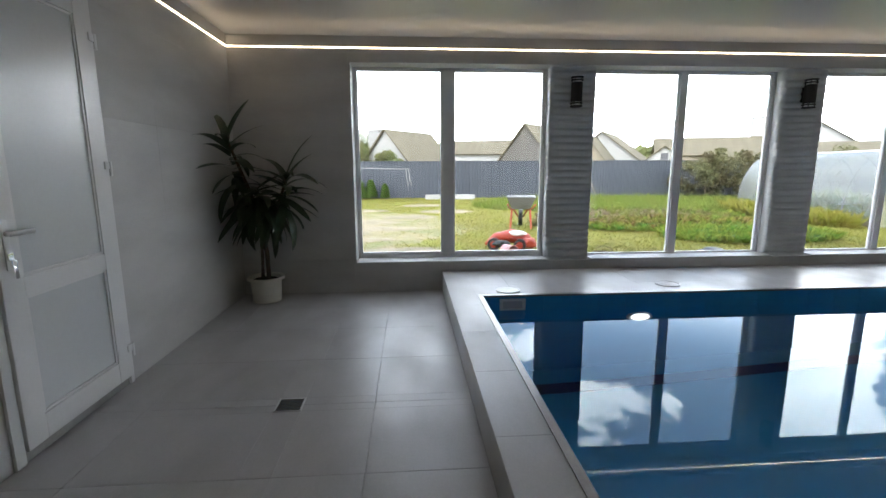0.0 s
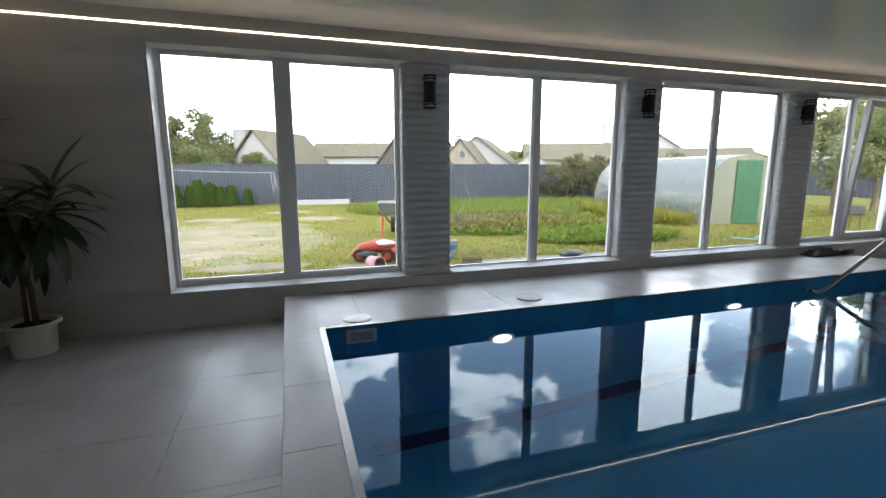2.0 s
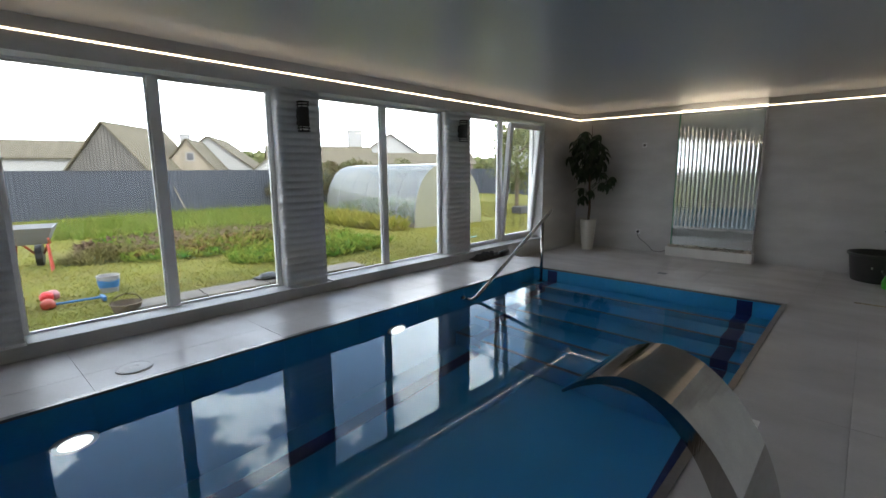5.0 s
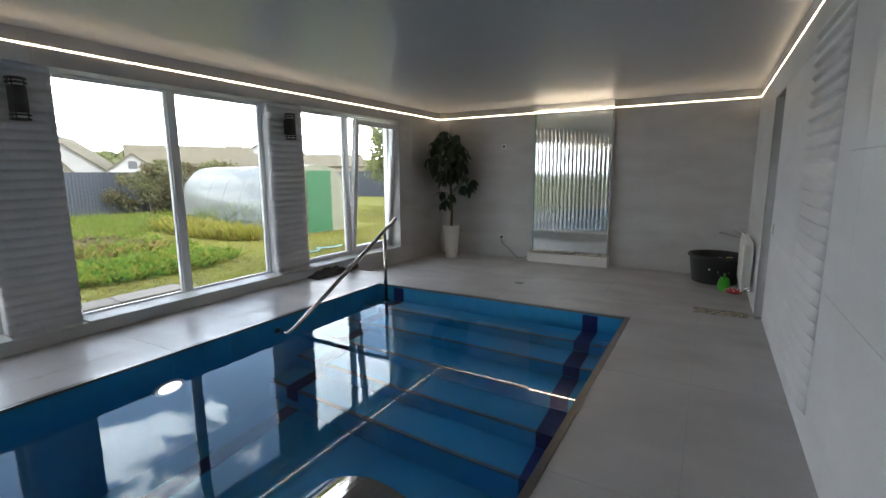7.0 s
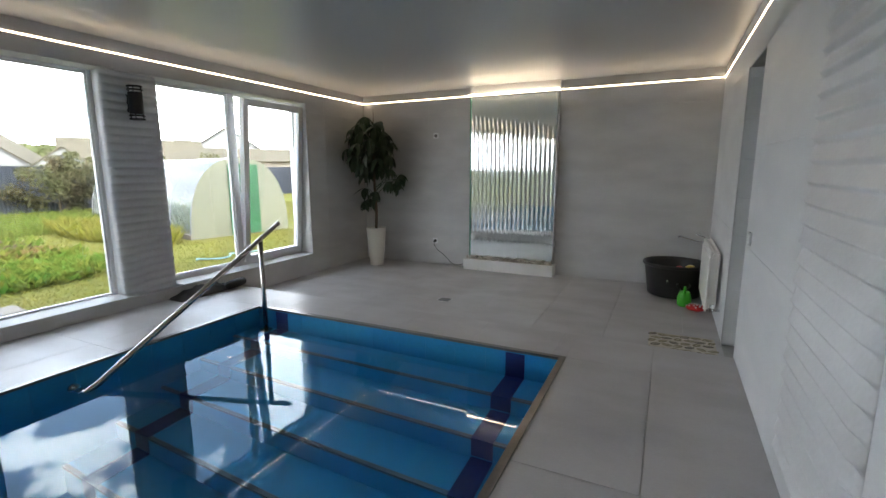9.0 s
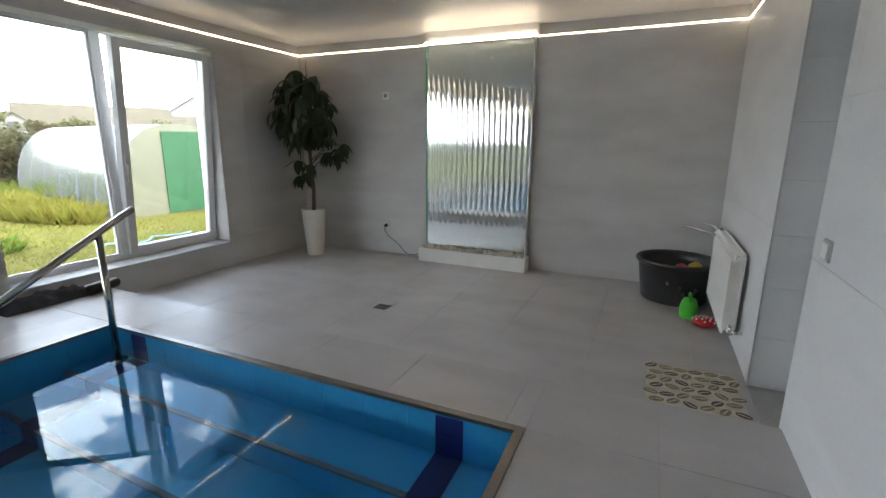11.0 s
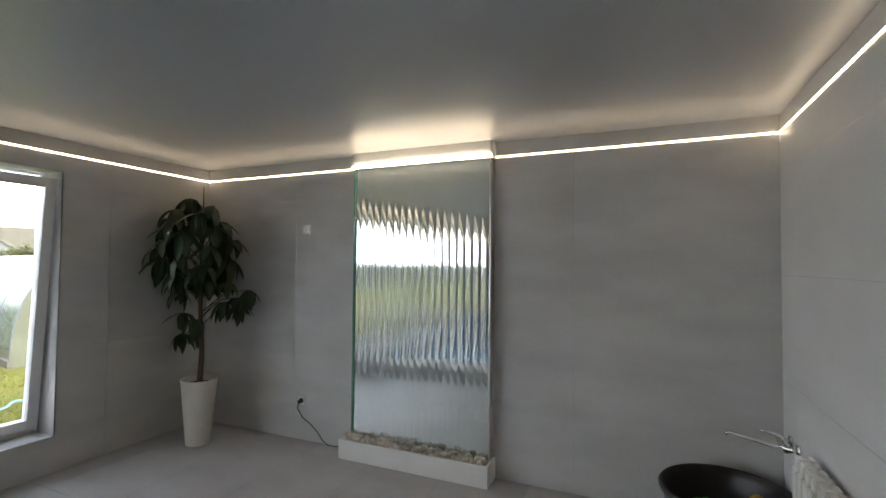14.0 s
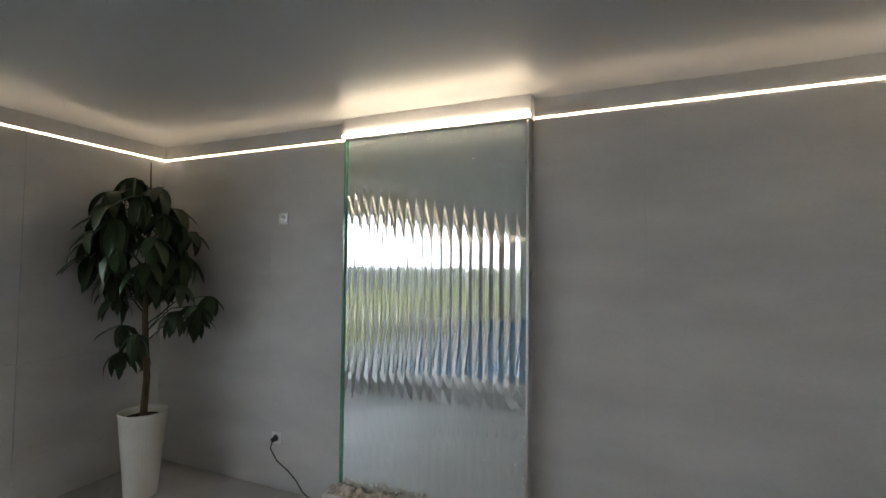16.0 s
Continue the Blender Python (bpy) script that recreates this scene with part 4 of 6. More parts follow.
DRAC_HEADS = (((-0.15, -0.34, 1.56), 22, 0.42, 1.15, -0.55), ((0.30, -0.15, 1.24), 28, 0.32, 1.05, -0.7),
              ((0.02, -0.13, 1.13), 32, 0.24, 0.5, -0.8), ((0.12, -0.08, 1.04), 20, 0.18, 0.25, -0.85), ((-0.10, -0.16, 1.06), 16, 0.14, 0.2, -0.8))
for (hx, hy, hz), n, spread, up, down in DRAC_HEADS:
    for k in range(n):
        q = k / n
        yaw = k * 2.39996 + rnd.uniform(-0.3, 0.3)
        lift = up + (down - up) * q + rnd.uniform(-0.18, 0.18)
        s = rnd.uniform(0.75, 1.08)
        reach = 0.43 * s * max(0.25, math.cos(lift))
        if hy + reach * math.sin(yaw) > 0.2:
            yaw = -yaw
        while hx + reach * math.cos(yaw) < -0.30:
            yaw += 0.2 * (1 if math.sin(yaw) < 0 else -1)
        back = spread * q
        put_leaf(drac, dl[k % 3], (hx * (1 - 0.25 * q), hy * (1 - 0.25 * q), hz - back), yaw, lift, rnd.uniform(-0.35, 0.35), s)

tree = thing("umbrella_plant", (9.725, 4.352, 0.0), "tall glossy green umbrella plant in a tapered white planter", "potted plant")
part("planter", lathe(bmesh.new(), [(0.096, 0.0), (0.100, 0.004), (0.148, 0.555), (0.153, 0.565), (0.150, 0.574), (0.138, 0.57), (0.134, 0.52), (0.03, 0.515)], 40), M_POT, tree, "tall tapered white planter", smooth=False)
part("soil", lathe(bmesh.new(), [(0.134, 0.515), (0.11, 0.53), (0.02, 0.535)], 24), M_SOIL, tree)
part("trunk", tube(bmesh.new(), [(0, 0, 0.5), (0.01, -0.01, 0.8), (-0.01, 0.0, 1.2), (0.0, 0.01, 1.7), (0.0, 0.0, 2.12), (-0.01, -0.01, 2.3)], [0.024, 0.022, 0.019, 0.014, 0.006, 0.003], 10), M_BARK, tree, smooth=True)
ul = [leaf_mesh("leaf", 0.255, 0.082, d_, M_LEAF_F, 0.3, 6, 1.4) for d_ in (0.5, 0.9, 1.3)]
whorls = []
for k in range(33):  # the full crown
    q = (k + 0.5) / 33
    yaw = k * 2.39996 + rnd.uniform(-0.4, 0.4)
    h = 2.0 * q - 1.0
    r = 0.36 * math.sqrt(max(0.05, 1 - h * h)) * rnd.uniform(0.7, 1.0)
    whorls.append((r * math.cos(yaw) - 0.04, 0.04 + r * math.sin(yaw), 1.78 + 0.35 * h))
whorls += [(-0.05, 0.10, 2.19), (0.0, -0.10, 2.12)]
whorls += [(0.10, -0.20, 1.44), (0.24, -0.32, 1.36), (0.12, -0.33, 1.30), (0.05, -0.22, 1.26), (0.20, -0.24, 1.22)]  # side branch
whorls += [(-0.10, 0.14, 1.46), (-0.14, 0.08, 1.36), (0.05, -0.08, 1.45), (-0.08, 0.13, 1.16), (-0.12, 0.10, 0.98), (0.04, 0.13, 1.00), (-0.13, -0.09, 1.12)]  # low shoots
for x, y, z in whorls:
    r = math.hypot(x, y)
    part("twig", tube(bmesh.new(), [(0.0, 0.0, z - 0.10 - 0.25 * r), (x * 0.5, y * 0.5, z - 0.02), (x, y, z)], [0.006, 0.004, 0.003], 6), M_LEAF_F, tree)
for k, (x, y, z) in enumerate(whorls):
    nl = rnd.choice((7, 8, 8))
    a0 = rnd.uniform(0, 6.3)
    for j in range(nl):
        yaw = a0 + 2 * math.pi * j / nl
        lift = rnd.uniform(-1.15, -0.25)
        s = rnd.uniform(0.72, 1.08) * (0.8 if z < 1.5 else 1.0)
        if y + 0.22 * math.sin(yaw) > 0.44 or x + 0.22 * math.cos(yaw) > 0.43:
            s *= 0.6
            lift = -1.25
        put_leaf(tree, ul[(k + j) % 3], (x, y, z), yaw, lift, rnd.uniform(-0.3, 0.3), s)

# ---- outdoors ----
G = -0.2
RISE = 0.17  # the lawn climbs a little towards the fence


def ground_z(y):
    return G + RISE * np.clip((y - 12.0) / 8.0, 0.0, 1.0)


M_GRASS = material("lawn", (0.130, 0.140, 0.028), 0.95, spec=0.08, var=0.3, scale=0.9, bump=0.8, bump_scale=25, color2=(0.135, 0.118, 0.040), coords="Object", bump_dist=0.03)
M_BLADE = material("grass_blades", (0.172, 0.182, 0.028), 0.8, spec=0.1, var=0.3, scale=2.6, bump=0, color2=(0.225, 0.19, 0.045))
M_DIRT = material("trodden_earth", (0.24, 0.19, 0.125), 0.95, var=0.25, scale=2.4, bump=0.8, bump_scale=22, color2=(0.10, 0.088, 0.045), bump_dist=0.02)
M_BED = material("garden_soil", (0.135, 0.092, 0.060), 0.95, spec=0.05, var=0.35, scale=6, bump=1.0, bump_scale=18, bump_dist=0.06, color2=(0.060, 0.042, 0.028))
M_BEDLEAF = material("bed_plants", (0.055, 0.150, 0.020), 0.85, spec=0.05, var=0.35, scale=5.0, color2=(0.19, 0.175, 0.035))
M_WEED = material("weed_blades", (0.105, 0.170, 0.026), 0.85, spec=0.06, var=0.35, scale=3.0, bump=0, color2=(0.17, 0.172, 0.045))
M_HAY = material("dry_weeds", (0.15, 0.145, 0.05), 0.9, spec=0.05, var=0.3, scale=3, color2=(0.10, 0.085, 0.04))
M_REDLEAF = material("reddish_leaves", (0.16, 0.085, 0.04), 0.85, spec=0.05, var=0.3, scale=3, color2=(0.11, 0.10, 0.03))
M_FENCE = material("fence_sheet", (0.030, 0.036, 0.048), 0.6, var=0.06, scale=2.0, per_object=0.12)
M_SIDING = material("grey_boards", (0.10, 0.092, 0.082), 0.85, var=0.2, scale=3, stretch=(1, 1, 0.12), bump=0.4, per_object=0.3)
M_SLATE = material("slate_roof", (0.125, 0.108, 0.076), 0.95, var=0.2, scale=1.3, bump=0.5, color2=(0.085, 0.075, 0.052), spec=0.2)
M_LIME = material("limewashed_wall", (0.27, 0.268, 0.26), 0.9, var=0.06, scale=1.2)
M_CREAM = material("cream_boards", (0.24, 0.205, 0.155), 0.85, var=0.15, scale=2, stretch=(1, 1, 0.15))
M_WINDARK = material("dark_opening", (0.03, 0.03, 0.035), 0.3)
M_POLY = material("polycarbonate", (0.20, 0.215, 0.21), 0.22, var=0.05, scale=0.6, bump=0.1, bump_scale=30, stretch=(1, 0.1, 1), alpha=0.5)
M_POLYF = material("polycarbonate_end", (0.155, 0.155, 0.10), 0.4, var=0.08, scale=0.8, alpha=0.88)
M_GDOOR = material("green_painted_door", (0.005, 0.075, 0.018), 0.55, var=0.08, scale=2)
M_TREE = material("tree_leaves", (0.105, 0.135, 0.045), 0.75, var=0.25, scale=0.9, color2=(0.17, 0.165, 0.07))
M_BUSH = material("bush_leaves", (0.100, 0.112, 0.038), 0.75, var=0.3, scale=1.3, color2=(0.10, 0.075, 0.035))
M_THUJA = material("thuja", (0.085, 0.15, 0.022), 0.8, var=0.25, scale=5)
M_WOOD = material("weathered_wood", (0.19, 0.165, 0.13), 0.85, var=0.2, scale=5, stretch=(0.15, 1, 1), bump=0.4, per_object=0.2)
M_PINE = material("fresh_wood", (0.30, 0.235, 0.14), 0.7, var=0.12, scale=5, stretch=(1, 1, 0.15))
M_ZINC = material("galvanised_tray", (0.17, 0.175, 0.18), 0.6, metal=0.35, var=0.1, scale=4)
M_ORANGE = material("orange_plastic", (0.32, 0.035, 0.012), 0.45, var=0.06)
M_PINK = material("pink_plastic", (0.40, 0.17, 0.18), 0.45, var=0.05)
M_BLUE = material("blue_plastic", (0.03, 0.13, 0.30), 0.45, var=0.05)

for leaf_mat in (M_BLADE, M_WEED, M_TREE, M_BUSH, M_BEDLEAF, M_THUJA):
    thin_leaf(leaf_mat)

bm = bmesh.new()
gx_, gy_ = (-600, -2.45, 10.62, 600), (-600, -2.05, 5.1, 12.0, 20.0, 900)
gv = [[bm.verts.new((x, y, float(ground_z(y)))) for x in gx_] for y in gy_]
for j in range(5):
    for i in range(3):
        if (i, j) != (1, 1):
            bm.faces.new((gv[j][i], gv[j][i + 1], gv[j + 1][i + 1], gv[j + 1][i]))
structure("ground", bm, M_GRASS, "uneven green lawn of the garden", "ground")


def patch(name, cx, cy, rx, ry, mat, label, seed, h=0.012):
    bm = bmesh.new()
    n = 96
    ring = []
    for k in range(n):
        a = 2 * math.pi * k / n
        f = 1 + 0.30 * noise.noise(Vector((math.cos(a) * 1.6 + seed, math.sin(a) * 1.6, 0))) + 0.22 * noise.noise(Vector((math.cos(a) * 5 + seed, math.sin(a) * 5, 3))) + 0.2 * noise.noise(Vector((math.cos(a) * 13 + seed, math.sin(a) * 13, 7)))
        ring.append((cx + rx * f * math.cos(a), cy + ry * f * math.sin(a)))
    prev = None
    for j, (s, z) in enumerate(((1.0, 0.0015), (0.85, h), (0.5, h * 1.3), (0.2, h * 1.3))):
        row = [bm.verts.new((cx + (x - cx) * s, cy + (y - cy) * s, float(ground_z(cy + (y - cy) * s)) + z)) for x, y in ring]
        if prev:
            for k in range(n):
                bm.faces.new((prev[k], prev[(k + 1) % n], row[(k + 1) % n], row[k]))
        prev = row
    bm.faces.new(prev)
    return structure(name, bm, mat, label, "ground", smooth=True)


M_WORN = material("worn_lawn", (0.20, 0.155, 0.085), 0.95, var=0.3, scale=1.7, bump=0.8, bump_scale=22, color2=(0.085, 0.100, 0.020), bump_dist=0.02)
patch("ground_worn_lawn", -1.4, 11.6, 2.2, 3.4, M_WORN, "thin worn lawn around the bare patches", 2.0, 0.006)
BARE = [(-2.0, 10.6, 0.9, 0.8), (-0.9, 11.3, 1.1, 0.5), (-1.7, 12.6, 1.3, 0.7), (-0.3, 13.6, 0.9, 0.45), (-2.6, 9.4, 0.8, 0.5), (-1.2, 9.5, 0.7, 0.35), (-0.4, 8.2, 0.8, 0.3),
        (0.9, 15.0, 0.9, 0.5), (0.2, 17.0, 0.8, 0.4), (-1.9, 15.4, 0.9, 0.4), (1.15, 7.75, 0.45, 0.2), (-3.0, 11.6, 0.8, 0.6), (-2.3, 8.2, 0.5, 0.25)]
for k, (x, y, rx, ry) in enumerate(BARE):
    patch("ground_bare_patch", x, y, rx, ry, M_DIRT, "sandy bare patch worn into the lawn", 1.0 + 3.7 * k)
patch("garden_bed", 5.9, 12.3, 3.0, 1.9, M_BED, "dark dug soil of a vegetable bed", 3.0, 0.16)


def scatter(name, label, category, mat, count, place, hmin, hmax, wide, lean, seed, quad=False):
    """Many small blades or leaves in one mesh."""
    r = np.random.RandomState(seed)
    pts = place(r, count)
    m = len(pts)
    ang = r.rand(m) * 6.283
    h = hmin + (hmax - hmin) * r.rand(m) ** 1.6
    w = wide * (0.6 + 0.8 * r.rand(m))
    lx, ly = (r.rand(m) - 0.5) * 2 * lean, (r.rand(m) - 0.5) * 2 * lean
    dx, dy = np.cos(ang) * w / 2, np.sin(ang) * w / 2
    a = np.stack([pts[:, 0] - dx, pts[:, 1] - dy, pts[:, 2]], 1)
    b = np.stack([pts[:, 0] + dx, pts[:, 1] + dy, pts[:, 2]], 1)
    t = np.stack([pts[:, 0] + lx * h, pts[:, 1] + ly * h, pts[:, 2] + h], 1)
    if quad:
        mid = (a + b) / 2
        s = np.stack([(mid[:, 0] + t[:, 0]) / 2 - dx * 1.6, (mid[:, 1] + t[:, 1]) / 2 - dy * 1.6, (mid[:, 2] + t[:, 2]) / 2], 1)
        u = np.stack([(mid[:, 0] + t[:, 0]) / 2 + dx * 1.6, (mid[:, 1] + t[:, 1]) / 2 + dy * 1.6, (mid[:, 2] + t[:, 2]) / 2], 1)
        verts = np.stack([mid, u, t, s], 1).reshape(-1, 3)
        faces = np.arange(4 * m).reshape(-1, 4).tolist()
    else:
        verts = np.stack([a, b, t], 1).reshape(-1, 3)
        faces = np.arange(3 * m).reshape(-1, 3).tolist()
    me = bpy.data.meshes.new(name)
    me.from_pydata(verts.tolist(), [], faces)
    me.materials.append(mat)
    return tagged(new(name, me), label, category, "", "stuff")


def lawn_place(r, n):
    y = 6.3 + 15.5 * r.rand(n) ** 1.7
    x = -7 + 28 * r.rand(n)
    keep = np.ones(n, bool)
    for cx, cy, rx, ry in BARE + [(5.9, 12.3, 2.9, 1.8)]:
        q = ((x - cx) / rx) ** 2 + ((y - cy) / ry) ** 2
        keep &= (q > 1.3) | (r.rand(n) < 0.12 + 0.5 * np.clip(q, 0, 1.3) ** 2 * r.rand(n))
    worn = ((x + 1.4) / 2.3) ** 2 + ((y - 11.6) / 3.5) ** 2 < 1.0
    keep &= ~worn | (r.rand(n) < 0.38)
    keep &= ~((x > 10.9) & (x < 15.0) & (y > 10.0) & (y < 17.0))
    return np.stack([x, y, ground_z(y)], 1)[keep]


scatter("lawn_grass", "short bright green grass blades over the lawn", "grass", M_BLADE, 190000, lawn_place, 0.02, 0.065, 0.014, 1.6, 1)


def zone(cx, cy, rx, ry, hz=0.0, hill=0.0):
    def f(r, n):
        a, q = r.rand(n) * 6.283, np.sqrt(r.rand(n))
        x, y = cx + rx * q * np.cos(a), cy + ry * q * np.sin(a)
        return np.stack([x, y, ground_z(y) + hz + hill * r.rand(n) * (1 - q)], 1)
    return f


scatter("tall_weeds", "tall fresh green weeds behind the vegetable bed", "weeds", M_WEED, 16000, zone(7.6, 16.6, 5.6, 2.6), 0.05, 0.36, 0.035, 0.8, 2)
scatter("bed_plants", "low leafy plants growing in the vegetable bed", "plants", M_BEDLEAF, 2600, zone(6.3, 10.9, 2.7, 1.0, 0.03, 0.16), 0.05, 0.2, 0.045, 1.1, 3, True)
scatter("bed_plants", "sprawling green leafy plants beside the boards", "plants", M_BEDLEAF, 4600, zone(6.9, 9.2, 1.9, 1.0, 0.02, 0.14), 0.04, 0.18, 0.042, 1.2, 4, True)
scatter("soil_clods", "loose clods of dug soil over the bed", "soil", M_BED, 6000, zone(5.9, 12.3, 2.7, 1.6, 0.14, 0.04), 0.02, 0.09, 0.07, 1.4, 9, True)
scatter("tall_weeds", "green weeds sprouting through the dug bed", "weeds", M_BEDLEAF, 1500, zone(6.2, 12.4, 2.7, 1.7, 0.15, 0.0), 0.04, 0.16, 0.04, 1.0, 10, True)
scatter("greenhouse_plants", "green plants growing inside the greenhouse", "plants", M_BEDLEAF, 5000, zone(12.7, 13.4, 0.9, 2.6, 0.0, 0.4), 0.2, 0.55, 0.07, 0.7, 12, True)
scatter("dry_hay", "heap of pulled dry weeds at the edge of the bed", "hay", M_HAY, 2600, zone(3.6, 11.4, 0.75, 0.5, 0.0, 0.32), 0.06, 0.22, 0.02, 1.6, 5)
scatter("bed_plants", "reddish dying leaves in the vegetable bed", "plants", M_REDLEAF, 4200, zone(6.2, 11.2, 2.5, 1.0, 0.05, 0.16), 0.05, 0.17, 0.045, 1.1, 8, True)
scatter("tall_weeds", "leafy weeds along the greenhouse wall", "weeds", M_BLADE, 3000, zone(10.4, 12.6, 0.6, 2.4, 0.0, 0.2), 0.12, 0.42, 0.05, 0.8, 6, True)


# fence of profiled sheets
def fence_panel_mesh(length, height):
    bm = bmesh.new()
    n = int(length / 0.115)
    p = length / n
    pts = []
    for k in range(n):
        x = k * p
        pts += [(x, 0.0), (x + p * 0.35, 0.0), (x + p * 0.48, 0.022), (x + p * 0.87, 0.022)]
    pts.append((length, 0.0))
    lo = [bm.verts.new((x, y, 0)) for x, y in pts]
    hi = [bm.verts.new((x, y, height)) for x, y in pts]
    for i in range(len(pts) - 1):
        bm.faces.new((lo[i], lo[i + 1], hi[i + 1], hi[i]))
    return mesh_of("fence_panel", bm, M_FENCE)


def fence_run(x0, y0, x1, y1, height, label):
    L = math.hypot(x1 - x0, y1 - y0)
    n = max(1, round(L / 2.3))
    me = fence_panel_mesh(L / n, height)
    f = thing("fence", Matrix.Translation((x0, y0, G)) @ Matrix.Rotation(math.atan2(y1 - y0, x1 - x0), 4, "Z"), label, "fence", "garden fence")
    post = mesh_of("fence_post", bm_box(-0.03, 0.03, 0.03, 0.09, 0, height - 0.05), M_FENCE)
    for k in range(n):
        ob = new("panel", me); ob.parent = f; ob.matrix_basis = Matrix.Translation((k * L / n, 0.004 * (k % 2), 0.0))
        ob = new("post", post); ob.parent = f; ob.matrix_basis = Matrix.Translation((k * L / n, 0, 0))
    part("cap", bm_box(0, L, -0.012, 0.034, height, height + 0.02), M_FENCE, f)


fence_run(-26.0, 21.2, 8.4, 20.05, 1.75, "dark grey profiled steel sheet fence behind the lawn")
fence_run(8.4, 20.05, 26.0, 21.6, 1.76, "dark grey profiled steel sheet fence, weeds before it")
fence_run(26.0, 21.6, 33.0, 3.0, 1.8, "dark grey profiled steel sheet fence behind young trees")


# greenhouse
gh = thing("greenhouse", Matrix.Translation((11.02, 10.42, G)) @ Matrix.Rotation(radians(-11), 4, "Z"), "arched polycarbonate tunnel greenhouse with a green door", "greenhouse")
GW, GL, GH = 2.62, 6.6, 1.93


def arch(n=28):
    out = []
    for k in range(n + 1):
        a = math.pi * k / n
        cx_, cz_ = math.cos(a), math.sin(a)
        out.append((GW / 2 - GW / 2 * (abs(cx_) ** 0.82) * (1 if cx_ > 0 else -1), GH * (cz_ ** 0.82)))
    return out


AR = arch()
for j in range(3):
    bm = bmesh.new()
    y0, y1 = GL * j / 3 + 0.01, GL * (j + 1) / 3 - 0.01
    lo = [bm.verts.new((x, y0, z)) for x, z in AR]; hi = [bm.verts.new((x, y1, z)) for x, z in AR]
    for i in range(len(AR) - 1):
        bm.faces.new((lo[i], lo[i + 1], hi[i + 1], hi[i]))
    part("cover_sheet", bm, M_POLY, gh, "milky polycarbonate sheet", smooth=True)
for j in range(7):
    y = GL * j / 6
    part("hoop", tube(bmesh.new(), [(x, min(max(y, 0.02), GL - 0.02), max(0.0, z - 0.025)) for x, z in AR], 0.017, 6), M_ZINC, gh)
for y, mat in ((0.0, M_POLYF), (GL, M_POLYF)):
    bm = bmesh.new()
    vs = [bm.verts.new((x, y, z)) for x, z in AR]
    bm.faces.new(vs)
    part("end_wall", bm, mat, gh, "yellowed polycarbonate end wall")
gd = part("greenhouse_door", box(bm_box(0.98, 1.78, -0.035, -0.006, 0.03, 1.77, bevel=0.004), 0.98, 1.78, -0.05, -0.035, 0.95, 1.0, 0.003), M_GDOOR, gh, "green painted door")
part("rail", bm_box(0.1, 0.95, -0.012, -0.002, 0.98, 1.0), M_POLYF, gh)
part("rail", bm_box(1.81, 2.52, -0.012, -0.002, 0.98, 1.0), M_POLYF, gh)
part("sill_beam", bm_box(-0.03, 0.03, 0, GL, 0.0, 0.12), M_WOOD, gh)


